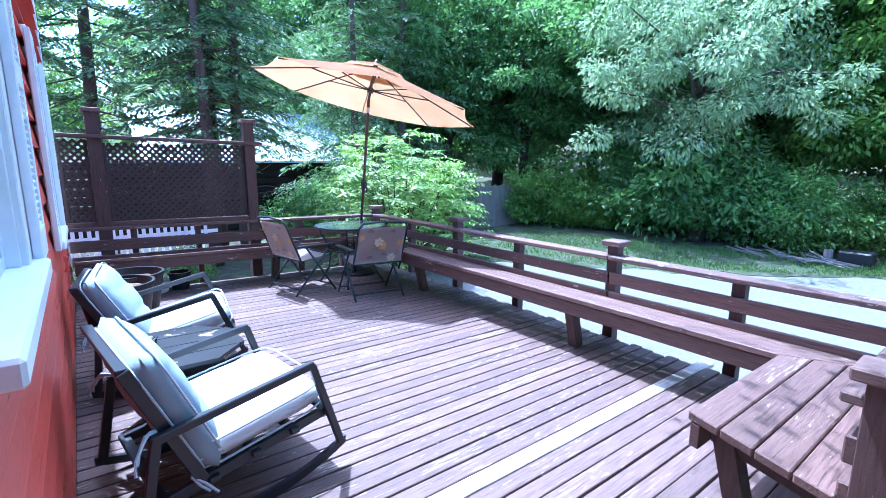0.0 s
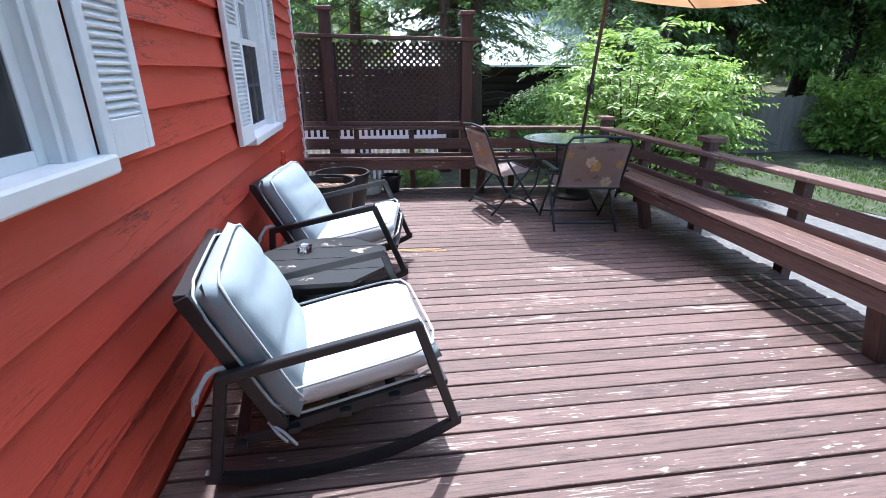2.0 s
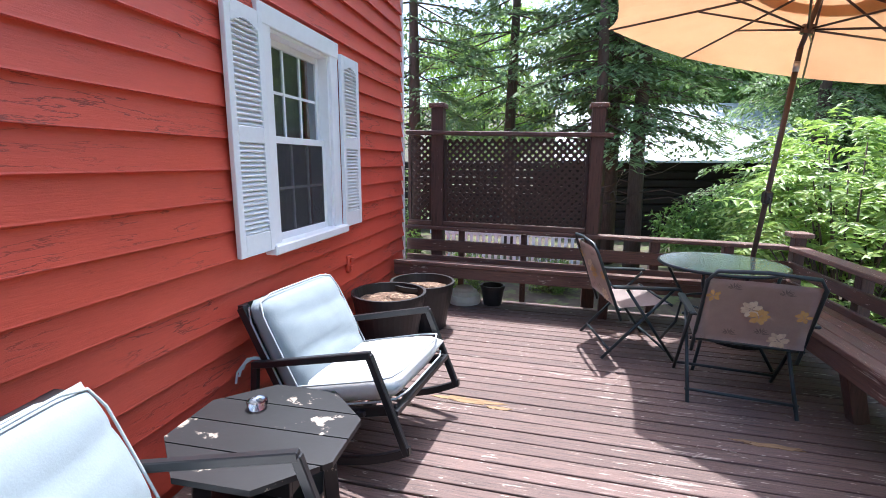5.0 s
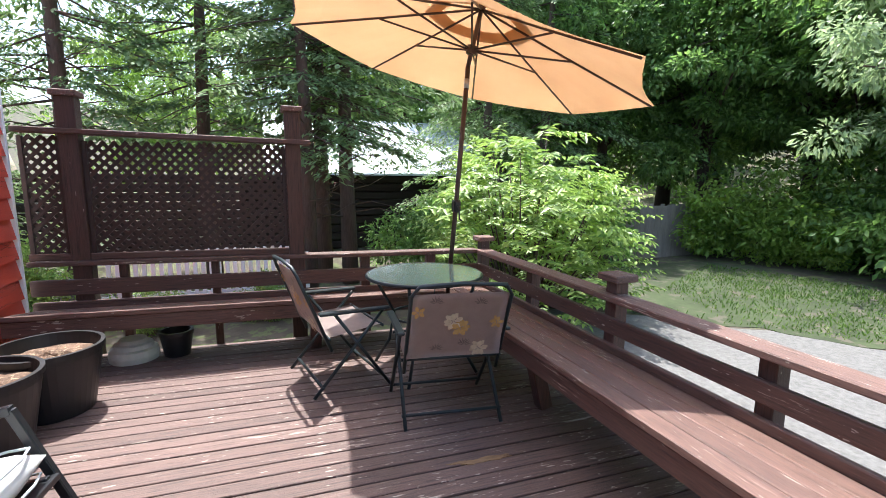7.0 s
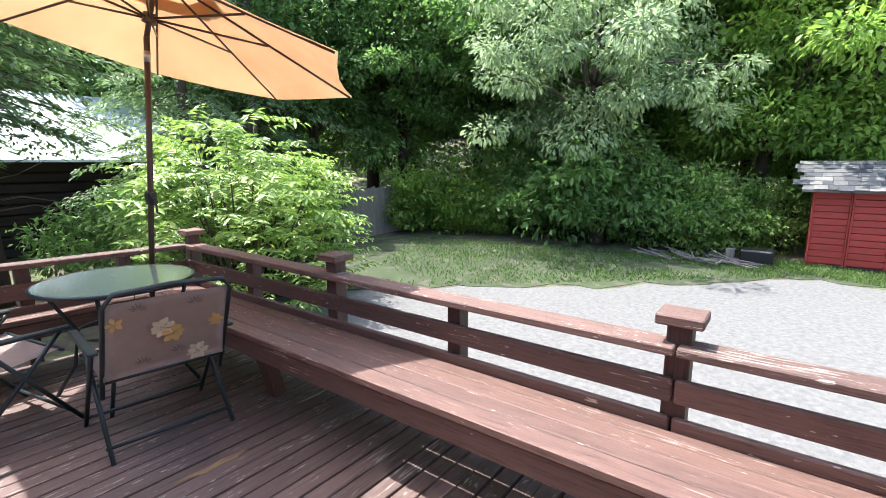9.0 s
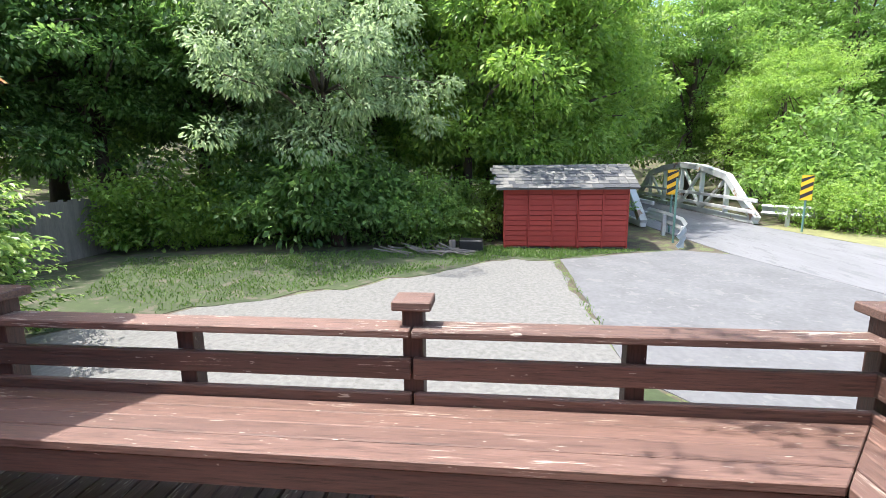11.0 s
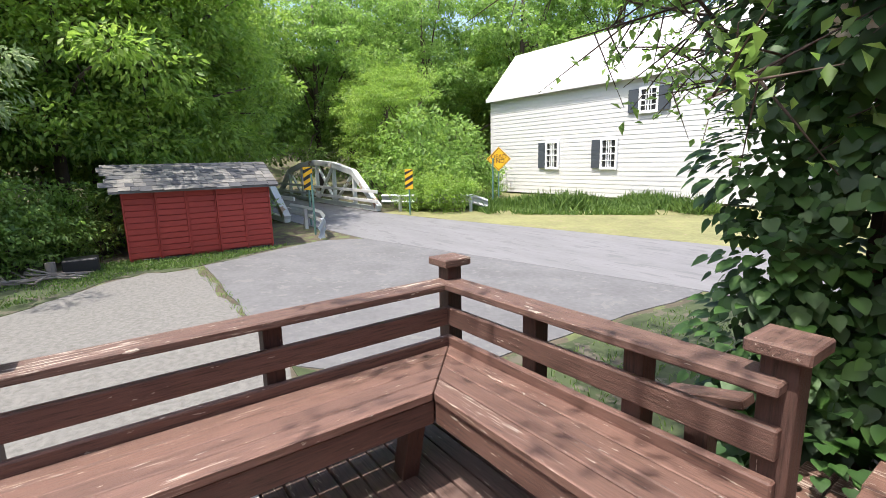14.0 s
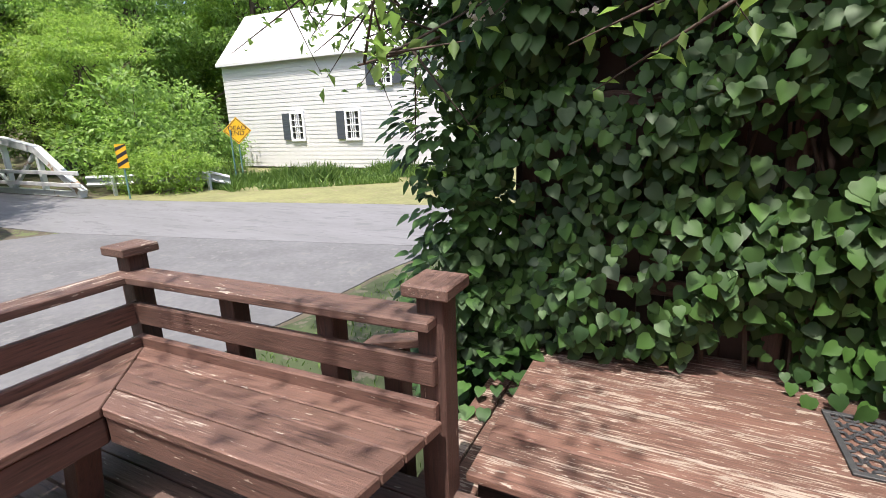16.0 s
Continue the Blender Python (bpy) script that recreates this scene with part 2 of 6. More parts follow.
SEAT_X = worn_wood("seat_stain_x", (0.16, 0.090, 0.070), BARE, 0.022, "x", 0.6)
SEAT_Y = worn_wood("seat_stain_y", (0.16, 0.090, 0.070), BARE, 0.020, "y", 0.6)
# Darker brown for the joists, bearers, risers and frame under the boards.
DARK_X = worn_wood("dark_wood_x", (0.060, 0.033, 0.027), BARE, -0.09, "x", 0.6)
RAW_X = worn_wood("raw_board", (0.62, 0.56, 0.50), (0.40, 0.33, 0.27), -0.02, "x", 0.75)
LATTICE = plain("lattice_stain", (0.045, 0.024, 0.019), 0.6, var=0.25)
RED = siding_mat("red_siding", (0.61, 0.084, 0.048))
WHITE = plain("white_paint", (0.84, 0.85, 0.86), 0.45, var=0.05, scale=18, relief=0.05)
VINYL = plain("shutter_white", (0.82, 0.84, 0.86), 0.5, var=0.05, scale=40)
BLACK = plain("black_metal", (0.016, 0.017, 0.020), 0.38, var=0.2, scale=60, relief=0.05)
GREENBLACK = plain("dark_green_metal", (0.018, 0.030, 0.034), 0.4, var=0.2, scale=60, relief=0.05)
# One cushion fabric in two colours: blue-grey as shaded, near white as sunlit.
CUSHION_SHADED = plain("cushion_cloth_shaded", (0.265, 0.315, 0.34), 0.9, var=0.06, scale=140, relief=0.25)
CUSHION_SUNLIT = plain("cushion_cloth_sunlit", (0.66, 0.67, 0.66), 0.9, var=0.05, scale=140, relief=0.25)
PIPING = plain("cushion_piping", (0.46, 0.50, 0.52), 0.9, var=0.05)
PLASTIC = plain("black_plastic", (0.014, 0.014, 0.016), 0.45, var=0.25, scale=25, relief=0.05)
SOIL = plain("potting_soil", (0.16, 0.10, 0.065), 0.95, var=0.6, scale=70, relief=1.0, spot=(0.36, 0.26, 0.17), spot_at=0.55)
TABLETOP = plain("black_worn_paint", (0.010, 0.011, 0.013), 0.42, var=0.35, scale=12, relief=0.2, spot=(0.42, 0.36, 0.29), spot_at=0.63, axis=(1, 1, 1))
POLE = plain("bronze_pole", (0.060, 0.034, 0.026), 0.4, var=0.15)
SILVER = plain("bare_metal", (0.5, 0.5, 0.5), 0.35, 1.0)
CHAIRCLOTH = plain("sling_taupe", (0.37, 0.30, 0.275), 0.9, var=0.10, scale=160, relief=0.2)
FLOWER = plain("flower_print", (0.60, 0.50, 0.36), 0.9, var=0.2, scale=60)
FLOWER2 = plain("flower_print_gold", (0.55, 0.35, 0.13), 0.9, var=0.2, scale=60)
LEAFPRINT = plain("leaf_print", (0.20, 0.17, 0.16), 0.9, var=0.2, scale=60)
GRAVEL = plain("gravel", (0.150, 0.147, 0.138), 0.95, var=0.42, scale=130, relief=1.0, spot=(0.115, 0.105, 0.085), spot_at=0.60)
ASPHALT = plain("asphalt", (0.122, 0.122, 0.126), 0.9, var=0.24, scale=12, relief=0.5, spot=(0.150, 0.149, 0.147), spot_at=0.58)
ROADMAT = plain("road_asphalt", (0.158, 0.158, 0.164), 0.9, var=0.16, scale=9, relief=0.5, spot=(0.128, 0.128, 0.132), spot_at=0.56, axis=(0.35, 1.6, 1))
DIRT = plain("forest_floor", (0.075, 0.062, 0.042), 0.95, var=0.5, scale=8, relief=0.8, spot=(0.10, 0.12, 0.045), spot_at=0.52)
LAWN = plain("lawn_soil", (0.042, 0.058, 0.022), 0.95, var=0.5, scale=9, relief=0.8, spot=(0.095, 0.085, 0.062), spot_at=0.55)
DRYLAWN = plain("dry_lawn", (0.18, 0.18, 0.075), 0.95, var=0.35, scale=9, relief=0.8, spot=(0.22, 0.18, 0.11), spot_at=0.6)
SHEDRED = plain("shed_red", (0.33, 0.038, 0.026), 0.65, var=0.18, scale=14, relief=0.3, spot=(0.42, 0.33, 0.28), spot_at=0.72, axis=(1, 0.5, 4))
SHINGLE = plain("grey_shingle", (0.12, 0.118, 0.112), 0.9, var=0.4, scale=14, relief=0.6)
OLDWOOD = plain("old_barn_wood", (0.026, 0.020, 0.017), 0.85, var=0.45, scale=10, relief=0.6, axis=(0.3, 1, 6))
GREYWOOD = plain("grey_fence_wood", (0.21, 0.185, 0.16), 0.9, var=0.3, scale=12, relief=0.4, axis=(4, 4, 0.5))
TINROOF = plain("tin_roof", (0.62, 0.68, 0.74), 0.35, 0.35, var=0.15, scale=4)
WHITEROOF = plain("white_metal_roof", (0.62, 0.62, 0.63), 0.5, 0.0, var=0.06, scale=3)
HOUSEWHITE = plain("white_clapboard", (0.56, 0.56, 0.56), 0.6, var=0.07, scale=5)
DARKSHUT = plain("dark_shutter", (0.05, 0.06, 0.075), 0.6)
STEELPAINT = plain("bridge_paint", (0.56, 0.58, 0.57), 0.6, var=0.15, scale=3, spot=(0.30, 0.20, 0.13), spot_at=0.6)
GALV = plain("galvanised_steel", (0.55, 0.58, 0.60), 0.45, 0.5, var=0.12, scale=8)
SIGNYEL = plain("sign_yellow", (0.85, 0.46, 0.015), 0.5, var=0.05)
SIGNBLK = plain("sign_black", (0.02, 0.02, 0.02), 0.6)
SIGNGREEN = plain("post_green", (0.10, 0.20, 0.17), 0.6)
BARK = plain("bark", (0.085, 0.062, 0.048), 0.95, var=0.45, scale=9, relief=1.0, axis=(5, 5, 0.8))
BARK2 = plain("hemlock_bark", (0.12, 0.085, 0.068), 0.95, var=0.45, scale=9, relief=1.0, axis=(5, 5, 0.8))
MATBLK = plain("rubber_mat", (0.05, 0.052, 0.056), 0.55, var=0.3, scale=60)
STONE = plain("pale_stone", (0.60, 0.58, 0.50), 0.7, var=0.2, scale=12, spot=(0.35, 0.38, 0.25), spot_at=0.58)
CURTAIN = plain("lace_curtain", (0.34, 0.34, 0.33), 0.95, var=0.2, scale=50)
ROOM_SHADE = plain("room_shade", (0.10, 0.10, 0.10), 0.9)
PETAL = plain("white_petals", (0.74, 0.70, 0.60), 0.8, var=0.2)
L_HEM = leaf_mat("hemlock_needles", (0.07, 0.125, 0.05), (0.23, 0.33, 0.13), 0.6, 0.3)
L_DARK = leaf_mat("dark_leaves", (0.06, 0.12, 0.038), (0.22, 0.36, 0.10), 0.5, 0.45)
L_MID = leaf_mat("green_leaves", (0.085, 0.165, 0.04), (0.27, 0.41, 0.10), 0.5, 0.48)
L_BRIGHT = leaf_mat("bright_leaves", (0.11, 0.21, 0.040), (0.29, 0.41, 0.085), 0.5, 0.5)
L_WILLOW = leaf_mat("silver_leaves", (0.13, 0.20, 0.09), (0.38, 0.47, 0.25), 0.5, 0.42)
L_SUMAC = leaf_mat("compound_leaves", (0.10, 0.20, 0.04), (0.36, 0.48, 0.12), 0.42, 0.3)
L_VINE = leaf_mat("vine_leaves", (0.011, 0.038, 0.010), (0.064, 0.150, 0.027), 0.55, 0.12)
L_GRASS = leaf_mat("grass_blades", (0.05, 0.11, 0.02), (0.15, 0.24, 0.05), 0.6, 0.3)


def glass_mat():
    m, n, l, b = base_mat("window_glass", 0.02)
    b.inputs["Transmission Weight"].default_value, b.inputs["IOR"].default_value = 1.0, 1.75
    return m


GLASS = glass_mat()


def screen_mat():
    """Fine dark insect mesh, half see-through."""
    m, n, l, b = base_mat("insect_mesh", 0.8)
    b.inputs["Base Color"].default_value = (0.055, 0.052, 0.055, 1)
    tr = n.new("ShaderNodeBsdfTransparent")
    ms = n.new("ShaderNodeMixShader")
    ms.inputs[0].default_value = 0.5
    l.new(tr.outputs[0], ms.inputs[1])
    l.new(b.outputs[0], ms.inputs[2])
    l.new(ms.outputs[0], n["Material Output"].inputs[0])
    return m


MESH = screen_mat()


def table_glass_mat():
    m, n, l, b = base_mat("green_pebbled_glass", 0.10)
    v = coords(n, l, (1, 1, 1))
    a = noise_tex(n, l, v, 90, 3, 0.5)
    b.inputs["Base Color"].default_value = (0.45, 0.64, 0.57, 1)
    b.inputs["Transmission Weight"].default_value, b.inputs["IOR"].default_value = 0.55, 1.45
    bump(n, l, b, a, 0.15, 0.002)
    return m


TABLEGLASS = table_glass_mat()

# ---------- ground, drive, road ----------
ground = tagged(part("ground", poly_bm([(-300, -300), (300, -300), (300, 300), (-300, 300)], GROUND - 0.3, GROUND), DIRT), "dark leaf-littered earth under the woods", "ground", kind="structure")
drive = tagged(part("pavement", poly_bm(ragged([(3.4, 1.36), (12.2, 1.36), (12.6, 2.3), (11.4, 3.4), (9.6, 5.3), (8.4, 7.0), (6.9, 8.7), (5.4, 9.6), (3.6, 9.0)], 0.22), GROUND - 0.05, GROUND + 0.004), GRAVEL), "pale grey crushed gravel drive beside the deck", "driveway", kind="structure")
apron = tagged(part("pavement", poly_bm(ragged([(5.0, -4.6), (13.2, -2.9), (13.8, -1.9), (13.4, -0.9), (12.4, 1.2), (7.9, 1.31), (6.3, 1.34), (5.2, 0.4)], 0.06), GROUND - 0.05, GROUND + 0.012), ASPHALT), "grey worn asphalt apron joining the road", "driveway", kind="structure")
road = tagged(part("road", poly_bm([(-30, -11.5), (2.0, -9.3), (8.7, -8.13), (15.7, -6.7), (18.6, -6.3), (48, -6.3), (48, -2.6), (18.0, -2.6), (13.2, -2.88), (5.0, -4.58), (-30, -6.4)], GROUND - 0.05, GROUND + 0.016), ROADMAT), "pale grey asphalt road leading to the bridge", "road", kind="structure")
lawn = tagged(part("ground", poly_bm(ragged([(6.9, 8.8), (8.45, 7.05), (9.65, 5.35), (11.4, 3.45), (12.65, 2.35), (12.3, 1.3), (13.5, -0.8), (14.0, -0.9), (14.2, 3.4), (13.4, 5.4), (13.0, 8.6), (12.3, 11.8), (9.5, 12.2)], 0.32), GROUND - 0.05, GROUND + 0.008), LAWN), "patchy green grass at the edge of the woods", "lawn", kind="structure")
verge = tagged(part("ground", poly_bm(ragged([(2.0, -9.35), (8.7, -8.18), (15.7, -6.75), (18.6, -6.4), (22, -12), (26, -22), (26, -50), (-30, -50), (-30, -11.6)], 0.1), GROUND - 0.05, GROUND + 0.008), DRYLAWN), "dry yellow-green grass verge across the road", "lawn", kind="structure")
strip = tagged(part("ground", poly_bm(ragged([(2.4, -3.4), (4.9, -4.4), (5.1, 0.4), (6.2, 1.33), (3.2, 1.33), (2.4, 0.9)], 0.15), GROUND - 0.05, GROUND + 0.008), LAWN), "thin grass and weeds beside the deck", "lawn", kind="structure")

# ---------- house wall ----------
Y_CORNER = 7.09
EAVE = 3.05
WIN = [(1.88, 2.88, 1.095, 2.40), (4.64, 5.56, 0.92, 2.205)]   # y0, y1, z0, z1 over the casing
wall = tagged(thing("wall_west", (0, 3, 0)), "brick-red painted clapboard house wall, scuffed near its foot", "wall", kind="structure")
bm = bmesh.new()
ys = [-2.4] + [v for a, b, c, d in WIN for v in (a + 0.09, b - 0.09)] + [Y_CORNER]
for i in range(len(ys) - 1):
    if i % 2 == 0:
        box(bm, -0.20, -0.012, ys[i], ys[i + 1], -0.85, EAVE, 0)
    else:
        c, d = WIN[i // 2][2:]
        box(bm, -0.20, -0.012, ys[i], ys[i + 1], -0.85, c + 0.012, 0)
        box(bm, -0.20, -0.012, ys[i], ys[i + 1], d - 0.09, EAVE, 0)
part("sheathing", bm, RED, wall)


def clapboard_mesh(y0, y1, h):
    """A lapped board: thin at its head, thick at its foot, slightly uneven."""
    n = max(2, int((y1 - y0) / 0.35))
    bm = bmesh.new()
    rows = []
    for k in range(n + 1):
        y = y0 + (y1 - y0) * k / n
        w = 0.0022 * noise.noise(Vector((y * 1.7, h * 9.1, 0.3)))
        rows.append([bm.verts.new((-0.012, y, 0)), bm.verts.new((0.0245 + w, y, w)), bm.verts.new((0.0225 + w, y, 0.006)), bm.verts.new((-0.004, y, 0.161))])
    for a, b in zip(rows, rows[1:]):
        for k in range(4):
            bm.faces.new((a[k], a[(k + 1) % 4], b[(k + 1) % 4], b[k]))
    bm.faces.new(rows[0])
    bm.faces.new(rows[-1])
    return bm


LAP = 0.146
k = 0
z = 1.065 - 12 * LAP
while z < EAVE - 0.05:
    spans = [(-2.4, Y_CORNER - 0.005)]
    for a, b, c, d in WIN:
        if z + LAP > c + 0.01 and z < d - 0.01:
            spans = [s for u, v in spans for s in ((u, min(v, a + 0.02)), (max(u, b - 0.02), v)) if s[1] - s[0] > 0.05]
    for u, v in spans:
        me = to_mesh("clapboard", clapboard_mesh(u, v, z), RED)
        ob = part("clapboard", me, None, wall)
        ob.location = (0, -3, z)
    z += LAP
    k += 1
corner = tagged(part("trim", box_bm(-0.10, 0.030, Y_CORNER - 0.01, Y_CORNER + 0.022, -0.2, EAVE, 0.003), WHITE), "white painted corner board of the house", "trim", kind="structure")
tagged(part("wall_north", box_bm(-6.0, -0.012, Y_CORNER - 0.18, Y_CORNER - 0.02, -0.85, EAVE, 0), RED), "red painted end wall of the house", "wall", kind="structure")
tagged(part("wall_south", box_bm(-6.0, -0.012, -2.6, -2.42, -0.85, EAVE, 0), RED), "red painted end wall of the house", "wall", kind="structure")
tagged(part("wall_back", box_bm(-6.1, -5.9, -2.6, Y_CORNER, -0.85, EAVE, 0), RED), "red painted back wall of the house", "wall", kind="structure")
bm = bmesh.new()
prof = [(0.02, EAVE), (0.02, EAVE + 0.10), (-3.0, EAVE + 1.15), (-6.1, EAVE + 0.10), (-6.1, EAVE)]
a = [bm.verts.new((x, -2.75, z)) for x, z in prof]
b = [bm.verts.new((x, Y_CORNER + 0.12, z)) for x, z in prof]
bm.faces.new(a), bm.faces.new(b)
for i in range(5):
    bm.faces.new((a[i], a[(i + 1) % 5], b[(i + 1) % 5], b[i]))
tagged(part("roof", bm, SHINGLE), "grey shingled roof of the house", "roof", kind="structure")


def window(y0, y1, z0, z1, lites, left_shutter, right_shutter, label):
    w = thing("window_%d" % (1 if y0 < 4 else 2), (0, (y0 + y1) / 2, z0), label, "window", kind="structure")
    c = 0.105
    fr = bmesh.new()
    box(fr, -0.02, 0.030, y0, y0 + c, z0, z1, 0.004)
    box(fr, -0.02, 0.030, y1 - c, y1, z0, z1, 0.004)
    part("casing", fr, WHITE, w)
    part("head_casing", box_bm(-0.02, 0.034, y0 - 0.012, y1 + 0.012, z1 - c, z1, 0.004), WHITE, w)
    part("window_sill", box_bm(-0.05, 0.075, y0 - 0.02, y1 + 0.02, z0 - 0.035, z0 + 0.02, 0.008), WHITE, w)
    a, b, zl, zh = y0 + c, y1 - c, z0 + 0.02, z1 - c
    zm = (zl + zh) / 2
    ja = bmesh.new()
    for s in ((a, a + 0.025, zl, zh), (b - 0.025, b, zl, zh)):
        box(ja, -0.14, 0.012, *s, 0.002)
    box(ja, -0.14, 0.012, a + 0.025, b - 0.025, zh - 0.02, zh, 0.002)
    part("jamb", ja, WHITE, w)
    for nm, x, lo, hi in (("upper_sash", -0.055, zm - 0.02, zh - 0.02), ("lower_sash", -0.022, zl, zm + 0.02)):
        s = bmesh.new()
        e = 0.04
        for r in ((a + 0.025, a + 0.025 + e, lo, hi), (b - 0.025 - e, b - 0.025, lo, hi), (a + 0.025 + e, b - 0.025 - e, lo, lo + e), (a + 0.025 + e, b - 0.025 - e, hi - e, hi)):
            box(s, x - 0.03, x, *r, 0.002)
        g0, g1 = a + 0.025 + e, b - 0.025 - e
        if lites:
            for k in (1, 2):
                yy = g0 + (g1 - g0) * k / 3
                box(s, x - 0.024, x - 0.008, yy - 0.008, yy + 0.008, lo + e, hi - e, 0)
            box(s, x - 0.022, x - 0.010, g0, g1, (lo + hi) / 2 - 0.008, (lo + hi) / 2 + 0.008, 0)
        sash = part(nm, s, WHITE, w)
        pane = part("pane", box_bm(x - 0.018, x - 0.014, g0, g1, lo + e, hi - e, 0), GLASS, sash)
        pane.visible_shadow = False
        if nm == "lower_sash":
            part("insect_screen", box_bm(x - 0.006, x - 0.005, g0 - 0.004, g1 + 0.004, lo + e - 0.004, hi - e + 0.004, 0), MESH, w, "dark fine mesh screen")
    cu = bmesh.new()
    for y_a, y_b in ((a - 0.05, a + 0.42 * (b - a)), (a + 0.52 * (b - a), b + 0.05)):
        prev = None
        for k in range(25):
            y = y_a + (y_b - y_a) * k / 24
            x = -0.24 + 0.018 * math.sin(k * 1.9)
            cur = [cu.verts.new((x, y, zl - 0.05)), cu.verts.new((x, y, zh + 0.05))]
            if prev:
                cu.faces.new((prev[0], cur[0], cur[1], prev[1]))
            prev = cur
    part("curtain", cu, CURTAIN, w, "pale lace curtain")
    # Added dark sheet: its colour stands in for the unlit room behind.
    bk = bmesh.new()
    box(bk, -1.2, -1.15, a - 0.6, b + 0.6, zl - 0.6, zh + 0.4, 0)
    part("room_behind", bk, ROOM_SHADE, w)
    for side, on in ((y0 - 0.305, left_shutter), (y1 + 0.005, right_shutter)):
        if on:
            shutter(w, side, side + 0.30, z0 + 0.0, z1 - 0.07)
    return w


def shutter(w, y0, y1, z0, z1):
    """A louvred shutter with an arched top to its upper panel."""
    sh = bmesh.new()
    e = 0.045
    x0, x1 = 0.030, 0.058
    zm = (z0 + z1) / 2
    for r in ((y0, y0 + e, z0, z1), (y1 - e, y1, z0, z1), (y0 + e, y1 - e, z0, z0 + 0.11), (y0 + e, y1 - e, zm - 0.04, zm + 0.04), (y0 + e, y1 - e, z1 - 0.06, z1)):
        box(sh, x0, x1, *r, 0.003)
    n = 10
    for k in range(n):
        y_a, y_b = y0 + e + (y1 - y0 - 2 * e) * k / n, y0 + e + (y1 - y0 - 2 * e) * (k + 1) / n
        h = 0.035 * abs((k + 0.5) / n * 2 - 1) ** 1.5
        box(sh, x0, x1, y_a, y_b, z1 - 0.06 - h - 0.004, z1 - 0.058, 0)
    fr = part("shutter", sh, VINYL, w, "white louvred shutter")
    lv = to_mesh("louvre", box_bm(-0.012, 0.012, -(y1 - y0) / 2 + e, (y1 - y0) / 2 - e, -0.004, 0.004, 0.0), VINYL)
    for lo, hi in ((z0 + 0.11, zm - 0.04), (zm + 0.04, z1 - 0.065)):
        m = int((hi - lo) / 0.024)
        for k in range(m):
            ob = part("louvre", lv, None, fr)
            ob.matrix_basis = pose(0.043, (y0 + y1) / 2 - w.location.y, lo + (hi - lo) * (k + 0.5) / m - w.location.z, 0, 38, 0)
    part("back_panel", box_bm(0.027, 0.033, y0 + 0.01, y1 - 0.01, z0 + 0.01, z1 - 0.01, 0), VINYL, fr)


window(*WIN[0], False, False, True, "white double-hung window with lace curtain and louvred shutter")
window(*WIN[1], True, True, True, "white double-hung window with louvred shutters on red siding")
ou = thing("outlet", (0.02, 5.67, 0.62), "red-painted weatherproof outlet box on the siding", "outlet")
part("cover", box_bm(0.008, 0.040, 5.625, 5.715, 0.555, 0.685, 0.006), RED, ou)
for dz in (-0.028, 0.028):
    part("socket", box_bm(0.040, 0.052, 5.645, 5.695, 0.62 + dz - 0.018, 0.62 + dz + 0.018, 0.004), RED, ou)

# ---------- deck floor ----------
floor = tagged(thing("floor", (0, 0, 0)), "brown-stained weathered deck of boards laid across", "deck", kind="structure")
P_B = 0.1008
bm = bmesh.new()
for y in (1.2, 2.4, 3.6, 4.8, 6.0, 7.0):
    box(bm, 0.02, 3.66, y - 0.02, y + 0.02, -0.20, -0.045, 0, True)
box(bm, 3.60, 3.66, 1.0, 7.1, -0.24, -0.045, 0, True)
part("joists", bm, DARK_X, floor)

# ---------- railings ----------
def post(parent, x, y, top, w=0.095, capped=True, foot=None, mat=WOOD_Z):
    base = deck(x) if foot is None else foot
    p = part("post", box_bm(x - w / 2, x + w / 2, y - w / 2, y + w / 2, base, deck(x) + top, 0.004), mat, parent)
    if capped:
        z = deck(x) + top
        part("cap", box_bm(x - 0.085, x + 0.085, y - 0.090, y + 0.090, z, z + 0.044, 0.006), TOP_Y, parent, "weathered post cap")
    return p


RX, RYN, RYS = 3.78, 7.24, 1.10
TOPH, MID0, MID1, LOW0, LOW1 = 0.735, 0.488, 0.590, 0.345, 0.420
east = thing("railing", (RX, 4.3, deck(RX)), "brown-stained wooden deck railing with capped posts along the drive", "railing", "deck railings")
for y in (RYS, 3.11, 5.24, RYN):
    post(east, RX, y, 0.812, foot=GROUND)
for y in (2.12, 4.23, 6.25):
    post(east, RX, y, TOPH - 0.04, 0.085, False, GROUND)
for y0, y1 in ((RYS + 0.05, 3.105), (3.115, RYN - 0.05)):
    part("top_rail", box_bm(RX - 0.115, RX + 0.03, y0, y1, deck(RX) + TOPH - 0.038, deck(RX) + TOPH, 0.006), TOP_Y, east)
    part("middle_rail", box_bm(RX - 0.085, RX - 0.048, y0, y1, deck(RX) + MID0, deck(RX) + MID1, 0.006), WOOD_Y, east)
    part("lower_rail", box_bm(RX - 0.085, RX - 0.048, y0, y1, deck(RX) + LOW0 - 0.03, deck(RX) + LOW1, 0.006), WOOD_Y, east)
north = thing("railing", (1.8, RYN, deck(1.8)), "dark brown wooden deck railing below the lattice screen", "railing", "deck railings")
for x in (0.62, 1.28, 2.55, 3.2):
    post(north, x, RYN, TOPH - 0.04, 0.06 if x < 2 else 0.085, False, GROUND)
part("top_rail", box_bm(0.03, RX - 0.10, RYN - 0.10, RYN + 0.035, TOPH - 0.038, TOPH, 0.006, True), TOP_X, north)
part("middle_rail", box_bm(0.03, RX - 0.09, RYN - 0.085, RYN - 0.048, MID0 - 0.02, MID1, 0.006, True), WOOD_X, north)
